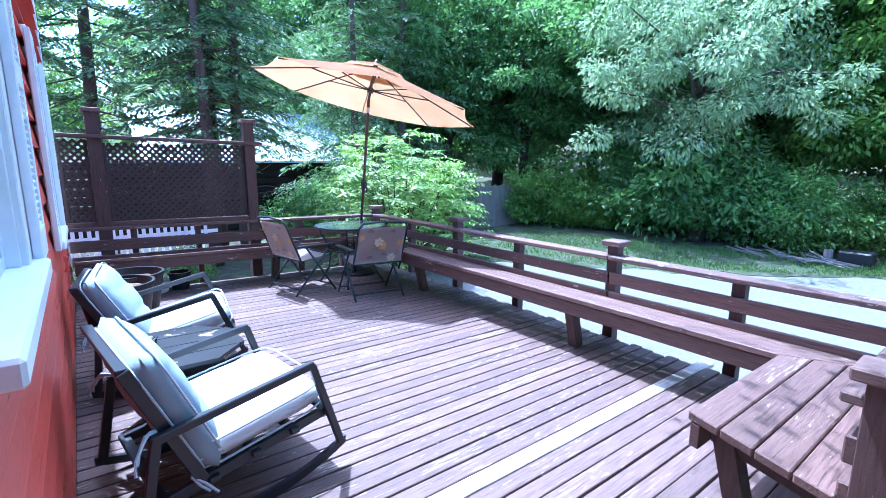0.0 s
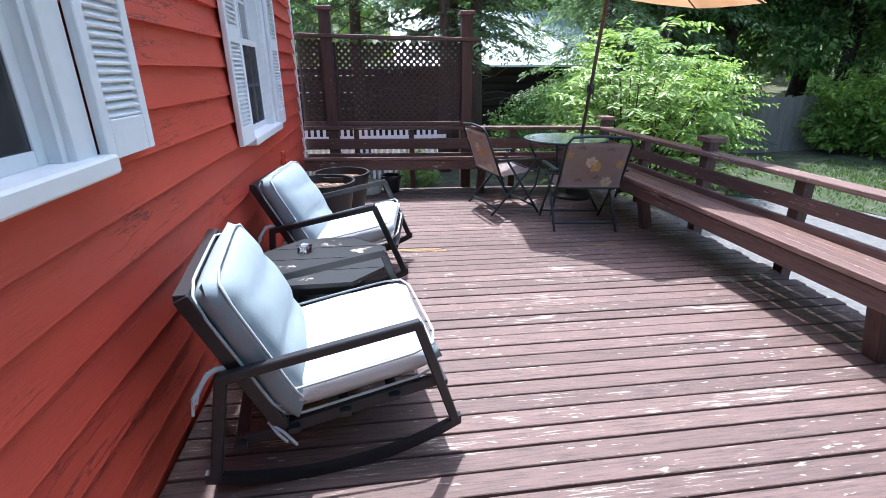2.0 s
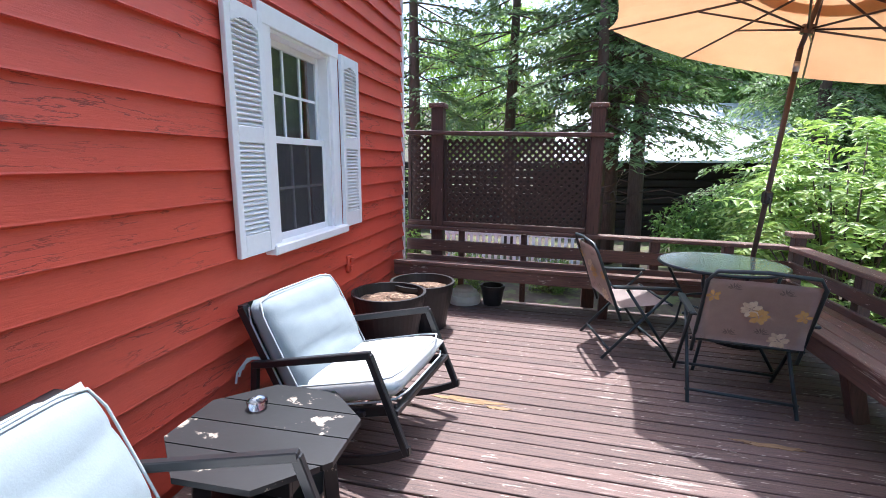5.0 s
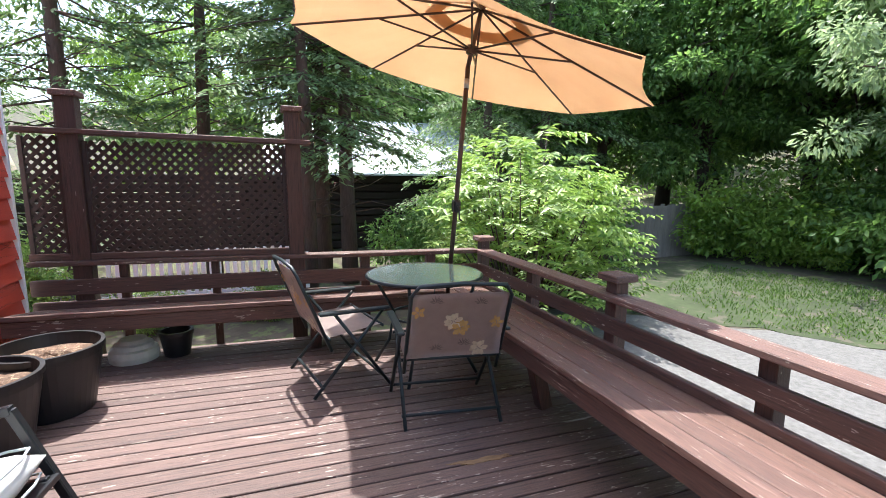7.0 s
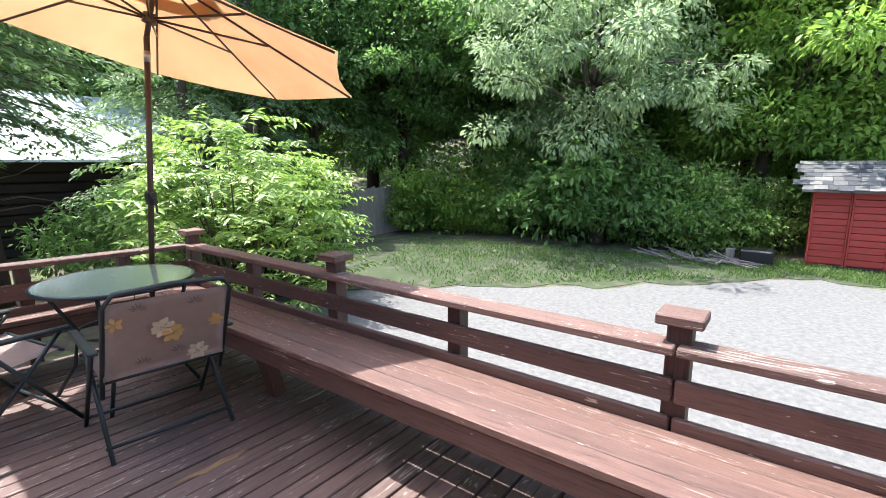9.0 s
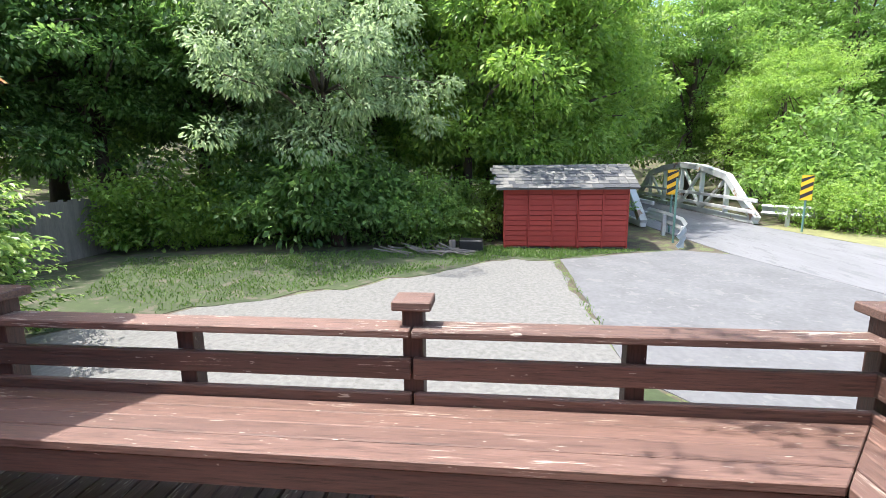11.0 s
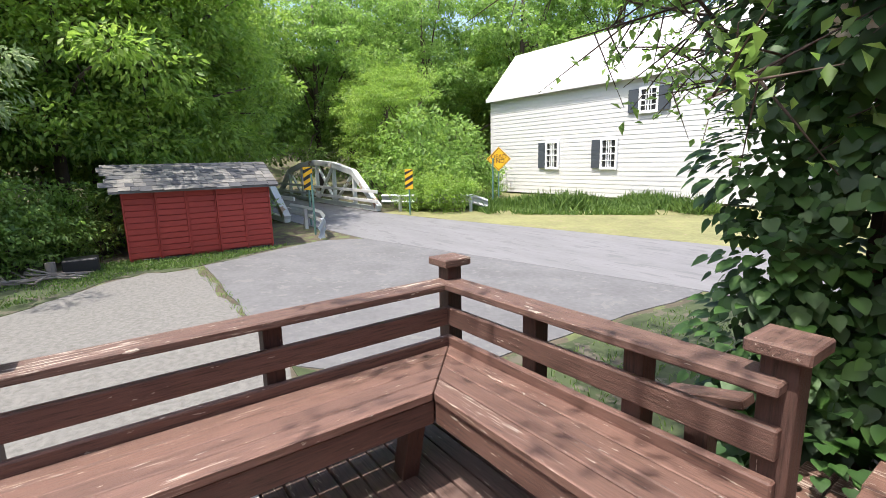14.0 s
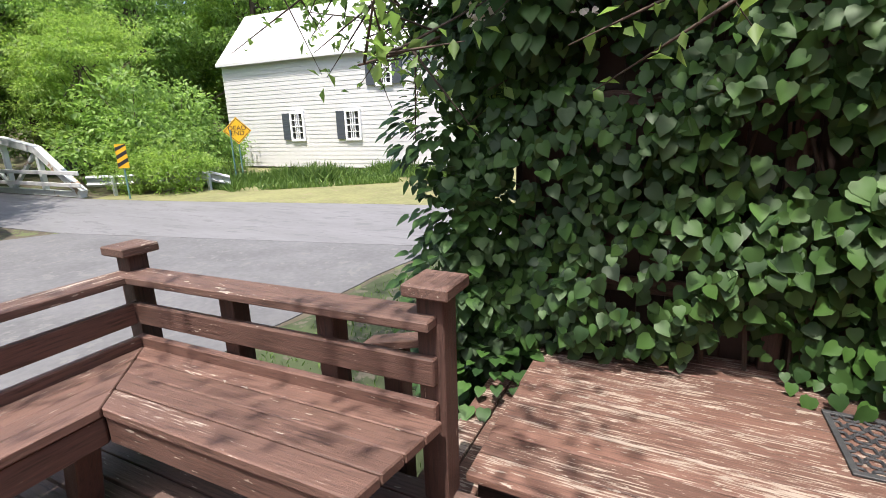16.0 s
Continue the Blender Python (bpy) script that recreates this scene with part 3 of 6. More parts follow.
part("lower_rail", box_bm(0.03, RX - 0.09, RYN - 0.085, RYN - 0.048, LOW0 - 0.03, LOW1, 0.006, True), WOOD_X, north)
south = thing("railing", (2.9, RYS, deck(2.9)), "weathered brown wooden railing behind the return bench", "railing", "deck railings")
post(south, 2.125, RYS, 0.80, 0.10)
for x in (2.58, 3.11):
    post(south, x, RYS, TOPH - 0.04, 0.085, False, -0.5)
part("top_rail", box_bm(2.10, RX - 0.04, RYS - 0.03, RYS + 0.115, TOPH - 0.038, TOPH, 0.006, True), TOP_X, south)
part("middle_rail", box_bm(2.10, RX - 0.05, RYS + 0.048, RYS + 0.085, MID0, MID1, 0.006, True), WOOD_X, south)
part("lower_rail", box_bm(2.10, RX - 0.05, RYS + 0.048, RYS + 0.085, LOW0 - 0.03, LOW1, 0.006, True), WOOD_X, south)

# ---------- lattice screen ----------
screen = thing("lattice_screen", (0.9, RYN, TOPH), "dark brown wooden lattice privacy screen with capped posts", "privacy screen")
LAT0, LAT1 = 0.765, 1.68
for x in (0.36, 1.945):
    post(screen, x, RYN, 1.955, 0.125, True, deck(x) - 0.6)
part("shelf_rail", box_bm(0.03, 2.09, RYN - 0.10, RYN + 0.05, LAT1 + 0.002, LAT1 + 0.042, 0.005, True), WOOD_X, screen)
part("bottom_rail", box_bm(0.03, 1.88, RYN - 0.045, RYN + 0.03, TOPH + 0.002, LAT0 + 0.02, 0.004, True), WOOD_X, screen)


def lattice_panel(parent, x0, x1, z0, z1, y, pitch=0.074, w=0.027, mat=LATTICE, t=0.009):
    for r in ((x0, x0 + 0.03, z0, z1), (x1 - 0.03, x1, z0, z1)):
        part("panel_edge", box_bm(r[0], r[1], y - 0.02, y + 0.02, r[2], r[3], 0.002), mat, parent)
    for s, yy in ((1, y - t / 2 - 0.0005), (-1, y + t / 2 + 0.0005)):
        c = x0 - (z1 - z0)
        while c < x1 + (z1 - z0):
            zs = sorted([(x0 - c) * s + z0, (x1 - c) * s + z0])
            za, zb = max(z0, zs[0]), min(z1, zs[1])
            if zb - za > 0.03:
                bm = bmesh.new()
                beam(bm, (c + (za - z0) * s, yy, za), (c + (zb - z0) * s, yy, zb), w, t, 0.0, (0, 1, 0))
                part("slat", bm, mat, parent)
            c += pitch


lattice_panel(screen, 0.425, 1.880, LAT0, LAT1 - 0.05, RYN)
lattice_panel(screen, 0.035, 0.295, LAT0, LAT1 - 0.02, RYN)

# ---------- benches ----------
SEATH, SEATB = 0.465, 0.365


def bench_long(name, label, along, a0, a1, front, back, legs, cut0=0.0, cut1=0.0):
    """A built-in bench whose seat falls towards the rail. along: the axis of its boards."""
    mid = (a0 + a1) / 2
    c = (front + back) / 2
    at = (c, mid, deck(c)) if along == "y" else (mid, c, deck(mid))
    b = thing("bench", at, label, "bench", "built-in deck benches")
    n = 4
    sgn = 1 if back > front else -1
    wid = abs(back - front) / n

    def put(bm):
        for v in bm.verts:
            d = (v.co.y - front) / (back - front)
            if v.co.x < a0 + 0.02:
                v.co.x += cut0 * d
            elif v.co.x > a1 - 0.02:
                v.co.x += cut1 * d
            v.co.z += SEATH + (SEATB - SEATH) * d
        for v in bm.verts:
            u, w = v.co.x, v.co.y
            v.co.x, v.co.y = (w, u) if along == "y" else (u, w)
            v.co.z += deck(v.co.x)
        return bm
    for k in range(n):
        y0 = front + sgn * k * wid
        y1 = front + sgn * ((k + 1) * wid - 0.007)
        bm = put(box_bm(a0, a1, min(y0, y1), max(y0, y1), -0.038, 0.0015 * (k % 2), 0.005))
        part("seat_board", bm, SEAT_Y if along == "y" else SEAT_X, b)
    bm = put(box_bm(a0, a1, min(front + sgn * 0.012, front + sgn * 0.05), max(front + sgn * 0.012, front + sgn * 0.05), -0.145, -0.040, 0.004))
    part("apron", bm, WOOD_Y if along == "y" else WOOD_X, b)
    for q in legs:
        bm = bmesh.new()
        f0, f1 = front + sgn * 0.10, front + sgn * 0.20
        h = 0.325
        p0, p1 = ((f0, q), (f1, q)) if along == "y" else ((q, f0), (q, f1))
        beam(bm, (p1[0], p1[1], deck(p1[0]) + 0.001), (p0[0], p0[1], deck(p0[0]) + h + 0.07), 0.085, 0.085, 0.004, (0, 1, 0) if along == "y" else (1, 0, 0))
        part("leg", bm, WOOD_Z, b)
        bm = put(box_bm(q - 0.03, q + 0.03, min(front + sgn * 0.06, back), max(front + sgn * 0.06, back), -0.13, -0.041, 0.003))
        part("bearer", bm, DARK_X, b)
    return b


bench_long("bench", "long brown-stained bench of weathered planks along the railing", "y", 1.673, 6.617, 3.12, 3.70, (1.70, 3.13, 5.31), -0.495, 0.53)
bench_long("bench", "dark brown bench below the lattice screen", "x", 0.06, 3.117, 6.62, 7.15, (0.25, 2.05), 0.0, 0.58)
bench_long("bench", "short weathered return bench with peeling paint and split board ends", "x", 2.075, 3.117, 1.67, 1.175, (2.2,), 0.0, 0.58)

# ---------- rocking chairs ----------
def rounded_pad(w, d, h, puff, seg=12):
    """A stuffed cushion: w by d by h, swollen faces, soft edges, a few creases."""
    bm = bmesh.new()
    n = seg
    grid = {}
    for s in (0, 1):
        for i in range(n + 1):
            for j in range(n + 1):
                u, v = i / n * 2 - 1, j / n * 2 - 1
                e = (1 - abs(u) ** 6) * (1 - abs(v) ** 6)
                p = (1 - u * u) * (1 - v * v)
                cr = 0.009 * noise.noise(Vector((u * 2.1, v * 2.6, s * 3.0 + w))) - ((0.020 * math.exp(-((u + 0.20 * v * v + 0.22 + 0.12 * v) / 0.09) ** 2) + 0.016 * math.exp(-((u - 0.15 * v * v - 0.38 + 0.08 * v) / 0.08) ** 2)) if puff > 0.03 else 0.0)
                z = (h / 2) * e ** 0.35 * 0.9 + puff * p ** 0.7 + cr * e
                sh = 1 - 0.03 * (1 - e)
                grid[s, i, j] = bm.verts.new((u * w / 2 * sh, v * d / 2 * sh, z if s else -z))
    for s in (0, 1):
        for i in range(n):
            for j in range(n):
                bm.faces.new((grid[s, i, j], grid[s, i + 1, j], grid[s, i + 1, j + 1], grid[s, i, j + 1]))
    bmesh.ops.remove_doubles(bm, verts=bm.verts, dist=0.002)
    return bm


def piping(w, d, z):
    bm = bmesh.new()
    pts = []
    for k in range(33):
        a = 2 * math.pi * k / 32
        c, s = math.cos(a), math.sin(a)
        q = 1 / (abs(c) ** 8 + abs(s) ** 8) ** (1 / 8)
        pts.append((c * q * w / 2 * 0.985, s * q * d / 2 * 0.985, z))
    tube(bm, pts, 0.005, 6, False)
    return bm


def place(bm, m):
    bmesh.ops.transform(bm, matrix=m, verts=bm.verts)
    return bm


def rocking_chair(m, label):
    """Seen from its own frame: faces +x, width along y, on the floor at z = 0."""
    c = thing("rocking_chair", (0, 0, 0), label, "rocking chair", "rocking chairs")
    W = 0.69
    for s in (-1, 1):
        y = s * W / 2
        bm = bmesh.new()
        # rocker: a bowed flat bar
        pts = [(-0.385 + 0.885 * k / 14, y, 0.020 + 0.11 * abs((-0.385 + 0.885 * k / 14) / 0.5) ** 2.2) for k in range(15)]
        rows = [[bm.verts.new((p[0], p[1] + dy, p[2] + dz)) for dy, dz in ((-0.012, -0.019), (0.012, -0.019), (0.012, 0.019), (-0.012, 0.019))] for p in pts]
        for a, b in zip(rows, rows[1:]):
            for k in range(4):
                bm.faces.new((a[k], a[(k + 1) % 4], b[(k + 1) % 4], b[k]))
        bm.faces.new(rows[0]), bm.faces.new(rows[-1])
        part("rocker", bm, BLACK, c)
        bm = bmesh.new()
        beam(bm, (0.485, y, 0.105), (0.335, y, 0.555), 0.028, 0.034, 0.004, (1, 0, 0))
        part("front_leg", bm, BLACK, c)
        bm = bmesh.new()
        beam(bm, (0.345, y, 0.555), (-0.305, y, 0.452), 0.030, 0.034, 0.004)
        part("armrest", bm, BLACK, c)
        bm = bmesh.new()
        beam(bm, (-0.290, y, 0.458), (-0.355, y, 0.070), 0.028, 0.038, 0.004, (1, 0, 0))
        part("rear_leg", bm, BLACK, c)
    bm = bmesh.new()
    for y in (-W / 2 + 0.045, W / 2 - 0.045):
        beam(bm, (0.435, y, 0.290), (-0.27, y, 0.165), 0.025, 0.045, 0.003)
    for t in (0.0, 0.25, 0.5, 0.75, 1.0):
        x, z = 0.43 - 0.70 * t, 0.290 - 0.125 * t
        beam(bm, (x, -W / 2 + 0.01, z), (x, W / 2 - 0.01, z), 0.04, 0.022, 0.002)
    part("seat_frame", bm, BLACK, c)
    bm = bmesh.new()
    for y in (-W / 2 + 0.035, W / 2 - 0.035):
        beam(bm, (-0.13, y, 0.20), (-0.365, y, 0.725), 0.028, 0.045, 0.003, (1, 0, 0))
    for t in (0.02, 0.35, 0.65, 1.0):
        x, z = -0.13 - 0.235 * t, 0.20 + 0.525 * t
        beam(bm, (x, -W / 2 + 0.03, z), (x, W / 2 - 0.03, z), 0.04, 0.02, 0.002)
    part("back_frame", bm, BLACK, c)
    ms = pose(0.135, 0, 0.335, 0, -10.0, 0)
    seat = part("seat_cushion", place(rounded_pad(0.63, 0.64, 0.135, 0.014), ms), CUSHION_SUNLIT, c, "pale seat cushion, coloured as in sun", True)
    part("piping", place(piping(0.625, 0.635, 0.05), ms), PIPING, seat, "", True)
    part("piping", place(piping(0.625, 0.635, -0.05), ms), PIPING, seat, "", True)
    mb = pose(-0.192, 0, 0.500, 0, -114.3, 0)
    # The shade on the back cushion is put into its cloth colour.
    back = part("back_cushion", place(rounded_pad(0.58, 0.675, 0.12, 0.055, 18), mb), CUSHION_SHADED, c, "pale stuffed back cushion, coloured blue-grey as in shade", True)
    part("piping", place(piping(0.57, 0.655, 0.042), mb), PIPING, back, "", True)
    part("piping", place(piping(0.57, 0.655, -0.042), mb), PIPING, back, "", True)
    for s in (-1, 1):
        bm = bmesh.new()
        for k in range(3):
            a = (-0.26, s * 0.30, 0.47)
            tube(bm, [a, (-0.305 - 0.01 * k, s * (0.335 + 0.01 * k), 0.485), (-0.335 - 0.015 * k, s * (0.36 + 0.015 * k), 0.465 - 0.02 * k), (-0.350 - 0.01 * k, s * (0.37 + 0.015 * k), 0.435 - 0.03 * k)], 0.006, 5)
        part("tie", bm, PIPING, c, "pale fabric tie")
        bm = bmesh.new()
        for k in range(2):
            tube(bm, [(-0.16, s * 0.29, 0.25), (-0.175, s * 0.315, 0.235), (-0.15 + 0.02 * k, s * 0.33, 0.195), (-0.12 + 0.03 * k, s * 0.345, 0.165 - 0.02 * k)], 0.006, 5)
        part("tie", bm, PIPING, c, "pale fabric tie")
    c.matrix_basis = m
    return c


def on_deck(x, y, rz=0.0):
    return Matrix.Translation((x, y, deck(x))) @ pose(0, 0, 0, 0, math.degrees(FALL), 0) @ pose(0, 0, 0, 0, 0, rz)


R1 = rocking_chair(on_deck(0.525, 3.095, 8), "black metal rocking chair with pale cushions, the back coloured as shaded")
R2 = copy_thing(R1, on_deck(0.535, 4.52, -7) @ pose(0, 0, 0.010, 0, -5, 0))
R2["label"] = "black metal rocking chair beside the large planters, pale cushions"

# ---------- octagonal side table ----------
def side_table(x, y, rz):
    t = thing("side_table", (0, 0, 0), "black-painted octagonal wooden side table with flaking paint", "side table")
    h, r = 0.42, 0.325
    n = 4
    e = r * math.tan(math.pi / 8)
    for k in range(n):
        y0, y1 = -r + 2 * r * k / n + 0.003, -r + 2 * r * (k + 1) / n - 0.003

        def half(v):
            return r if abs(v) <= e else r - (abs(v) - e)
        pts = [(-half(y0), y0), (half(y0), y0)] + ([(r, max(y0, -e))] if y0 < -e < y1 else []) + ([(r, e)] if y0 < e < y1 else []) + [(half(y1), y1), (-half(y1), y1)] + ([(-r, e)] if y0 < e < y1 else []) + ([(-r, -e)] if y0 < -e < y1 else [])
        part("top_plank", poly_bm(pts, h - 0.022, h), TABLETOP, t)
    for k in range(4):
        a = math.pi / 4 + k * math.pi / 2
        bm = bmesh.new()
        beam(bm, (0.25 * math.cos(a), 0.25 * math.sin(a), 0.0), (0.22 * math.cos(a), 0.22 * math.sin(a), h - 0.022), 0.035, 0.06, 0.003)
        part("leg", bm, TABLETOP, t)
    bm = bmesh.new()
    for s in (-1, 1):
        beam(bm, (-0.20, s * 0.19, 0.34), (0.20, s * 0.19, 0.34), 0.02, 0.07, 0.002)
        beam(bm, (s * 0.19, -0.18, 0.34), (s * 0.19, 0.18, 0.34), 0.02, 0.07, 0.002)
    part("apron", bm, TABLETOP, t)
    bm = bmesh.new()
    lathe(bm, [(0.0001, 0.16), (0.22, 0.16), (0.22, 0.18), (0.0001, 0.18)], n=8)
    part("lower_shelf", bm, TABLETOP, t)
    t.matrix_basis = on_deck(x, y, rz)
    return t


side_table(0.51, 3.78, 2)
ash = thing("ashtray", (0.40, 3.90, deck(0.40) + 0.42), "small clear glass ashtray on the black side table", "ashtray")
bm = bmesh.new()
lathe(bm, [(0.001, 0.0), (0.036, 0.0), (0.042, 0.03), (0.036, 0.03), (0.030, 0.008), (0.001, 0.008)], n=16)
part("bowl", bm, GLASS, ash, at=(0.40, 3.90, deck(0.40) + 0.4205), smooth=True)

# ---------- planters and small pots ----------
def planter(x, y, r, h, label, fill=SOIL):
    t = thing("planter", (x, y, deck(x)), label, "planter", "black planters")
    z = deck(x)
    bm = bmesh.new()
    lathe(bm, [(0.001, 0.0), (r * 0.72, 0.0), (r * 0.95, h * 0.86), (r * 0.955, h - 0.03), (r, h - 0.03), (r, h), (r - 0.022, h), (r - 0.03, h - 0.05), (r - 0.04, h - 0.10), (0.001, h - 0.10)], n=40)
    part("tub", bm, PLASTIC, t, at=(x, y, z), smooth=False)
    bm = bmesh.new()
    rings = []
    for i in range(9):
        q = (r - 0.036) * i / 8
        rings.append([bm.verts.new((q * math.cos(2 * math.pi * k / 30), q * math.sin(2 * math.pi * k / 30), h - 0.055 + 0.018 * noise.noise(Vector((q * 14 + k, k * 0.9, x))) - 0.02 * (i / 8))) for k in range(30)])
    for a, b in zip(rings, rings[1:]):
        for k in range(30):
            bm.faces.new((a[k], a[(k + 1) % 30], b[(k + 1) % 30], b[k]))
    part("soil", bm, fill, t, "dry soil and wood chips", at=(x, y, z))
    return t


planter(0.34, 5.68, 0.29, 0.42, "large black plastic planter filled with dry wood chips")
planter(0.48, 6.155, 0.28, 0.40, "large black plastic planter filled with dark soil")
planter(1.0, 6.95, 0.125, 0.20, "small black plastic flower pot under the bench")
st = thing("garden_stone", (0.71, 6.94, deck(0.71)), "pale ribbed stone garden ornament under the bench", "ornament")
bm = bmesh.new()
lathe(bm, [(0.001, 0.0), (0.165, 0.0), (0.17, 0.04), (0.16, 0.085), (0.135, 0.095), (0.13, 0.125), (0.10, 0.135), (0.09, 0.16), (0.001, 0.175)], n=24)
part("shell", bm, STONE, st, at=(0.71, 6.94, deck(0.71)), smooth=False)

# ---------- glass table, folding chairs ----------
TX, TY, TH = 2.79, 6.14, 0.73
tab = thing("patio_table", (TX, TY, deck(TX)), "round green glass patio table with dark metal legs", "table")
bm = bmesh.new()
lathe(bm, [(0.001, TH - 0.008), (0.420, TH - 0.008), (0.423, TH - 0.004), (0.420, TH), (0.001, TH)], n=48)
part("tabletop", bm, TABLEGLASS, tab, "green pebbled glass", at=(TX, TY, deck(TX)), smooth=False)
bm = bmesh.new()
tube(bm, [(0.423 * math.cos(2 * math.pi * k / 48), 0.423 * math.sin(2 * math.pi * k / 48), TH - 0.010) for k in range(49)], 0.012, 8, False)
part("rim", bm, GREENBLACK, tab, at=(TX, TY, deck(TX)), smooth=True)
for k in range(4):
    a = math.pi / 4 + k * math.pi / 2 + 0.2
    c, s = math.cos(a), math.sin(a)
    bm = bmesh.new()
    tube(bm, [(0.38 * c, 0.38 * s, TH - 0.02), (0.36 * c, 0.36 * s, 0.62), (0.24 * c, 0.24 * s, 0.42), (0.28 * c, 0.28 * s, 0.20), (0.40 * c, 0.40 * s, 0.0)], 0.012, 8)
    part("leg", bm, GREENBLACK, tab, at=(TX, TY, deck(TX)), smooth=True)
bm = bmesh.new()
tube(bm, [(0.25 * math.cos(2 * math.pi * k / 24), 0.25 * math.sin(2 * math.pi * k / 24), 0.42) for k in range(25)], 0.009, 6, False)
part("brace_ring", bm, GREENBLACK, tab, at=(TX, TY, deck(TX)), smooth=True)


def folding_chair(m, label):
    """Faces +y in its own frame; a sling back and seat on crossed tube legs."""
    c = thing("folding_chair", (0, 0, 0), label, "chair", "folding sling chairs")
    W = 0.30
    for s in (-1, 1):
        bm = bmesh.new()
        tube(bm, [(s * W, 0.26, 0.0), (s * W, -0.13, 0.54)], 0.0115, 8)
        part("leg", bm, GREENBLACK, c, smooth=True)
        bm = bmesh.new()
        tube(bm, [(s * (W - 0.015), -0.27, 0.0), (s * (W - 0.015), 0.21, 0.54)], 0.0115, 8)
        part("leg", bm, GREENBLACK, c, smooth=True)
        bm = bmesh.new()
        beam(bm, (s * (W + 0.012), -0.24, 0.560), (s * (W + 0.012), 0.24, 0.555), 0.045, 0.020, 0.006)
        part("armrest", bm, GREENBLACK, c)
    bm = bmesh.new()
    tube(bm, [(-W + 0.02, -0.15, 0.30), (-W + 0.02, -0.36, 0.80), (-W + 0.06, -0.383, 0.86), (0, -0.392, 0.875), (W - 0.06, -0.383, 0.86), (W - 0.02, -0.36, 0.80), (W - 0.02, -0.15, 0.30)], 0.0115, 8)
    part("back_frame", bm, GREENBLACK, c, smooth=True)
    for y, z in ((-0.213, 0.065), (0.213, 0.065), (-0.17, 0.385), (0.20, 0.43)):
        bm = bmesh.new()
        tube(bm, [(-W, y, z), (W, y, z)], 0.010, 8)
        part("stretcher", bm, GREENBLACK, c, smooth=True)

    def sling(name, corner, ux, uy, sag, nx=10, ny=10):
        bm = bmesh.new()
        n = ux.cross(uy).normalized()
        g = [[bm.verts.new(corner + ux * (i / nx) + uy * (j / ny) - n * sag * math.sin(math.pi * i / nx) * (0.6 + 0.4 * math.sin(math.pi * j / ny))) for j in range(ny + 1)] for i in range(nx + 1)]
        for i in range(nx):
            for j in range(ny):
                bm.faces.new((g[i][j], g[i + 1][j], g[i + 1][j + 1], g[i][j + 1]))
        r = bmesh.ops.solidify(bm, geom=bm.faces[:], thickness=0.004)
        return part(name, bm, CHAIRCLOTH, c, "taupe floral sling fabric", True)
    bsl = sling("back_sling", Vector((-W + 0.02, -0.205, 0.40)), Vector((2 * W - 0.04, 0, 0)), Vector((0, -0.15, 0.41)), 0.012)
    ssl = sling("seat_sling", Vector((-W + 0.02, -0.17, 0.392)), Vector((2 * W - 0.04, 0, 0)), Vector((0, 0.38, 0.045)), 0.02)
    # printed flowers, raised a hair over the cloth on both faces
    rng = random.Random(5)
    for face in (1, -1):
        for (u, v, r, mt) in ((0.44, 0.60, 0.055, FLOWER), (0.52, 0.50, 0.055, FLOWER2), (0.75, 0.14, 0.055, FLOWER), (0.08, 0.75, 0.04, FLOWER2), (0.90, 0.55, 0.04, FLOWER2)):
            bm = bmesh.new()
            o = Vector((-W + 0.02 + (2 * W - 0.04) * u, -0.205 - 0.15 * v, 0.40 + 0.41 * v))
            nrm = Vector((0, 0.94, 0.34)) * face
            ux, uy = Vector((1, 0, 0)), Vector((0, -0.34, 0.94))
            o = o - Vector((0, 0.94, 0.34)) * (0.012 * math.sin(math.pi * u) * (0.6 + 0.4 * math.sin(math.pi * v))) + nrm * (0.0065 if face > 0 else 0.0065)
            ph = rng.random() * 6
            for k in range(5):
                a = ph + k * 2 * math.pi / 5
                d = ux * math.cos(a) + uy * math.sin(a)
                e = ux * -math.sin(a) + uy * math.cos(a)
                bm.faces.new([bm.verts.new(o + d * p * r + e * q * r) for p, q in ((0.08, 0), (0.55, 0.30), (1.0, 0.12), (1.0, -0.12), (0.55, -0.30))])
            part("printed_flower", bm, mt, bsl)
        for (u, v) in ((0.30, 0.15), (0.70, 0.85), (0.25, 0.88), (0.58, 0.22)):
            bm = bmesh.new()
            nrm = Vector((0, 0.94, 0.34)) * face
            ux, uy = Vector((1, 0, 0)), Vector((0, -0.34, 0.94))
            o = Vector((-W + 0.02 + (2 * W - 0.04) * u, -0.205 - 0.15 * v, 0.40 + 0.41 * v)) - Vector((0, 0.94, 0.34)) * (0.012 * math.sin(math.pi * u) * (0.6 + 0.4 * math.sin(math.pi * v))) + nrm * 0.0065
            for k in range(6):
                a = k * math.pi / 6 + 0.2
                d = ux * math.cos(a) + uy * math.sin(a)
                e = ux * -math.sin(a) + uy * math.cos(a)
                bm.faces.new([bm.verts.new(o + d * p * 0.045 + e * q * 0.045) for p, q in ((0.1, 0), (0.5, 0.07), (1.0, 0), (0.5, -0.07))])
            part("printed_leaf", bm, LEAFPRINT, bsl)
    c.matrix_basis = m
    return c


A = folding_chair(on_deck(2.717, 5.52, -6.4), "folding metal chair with taupe floral sling, back to the deck")
B = copy_thing(A, on_deck(2.156, 6.17, -78))
B["label"] = "folding metal chair with taupe floral sling, turned towards the lattice screen"

# ---------- umbrella ----------
UC = Vector((3.214, 6.355, 2.230))
UN = Vector((0.219, -0.078, 1.0)).normalized()
UR, UPH = 1.43, -3.567
u_x = Vector((0, 1, 0)).cross(UN).normalized()
u_y = UN.cross(u_x)


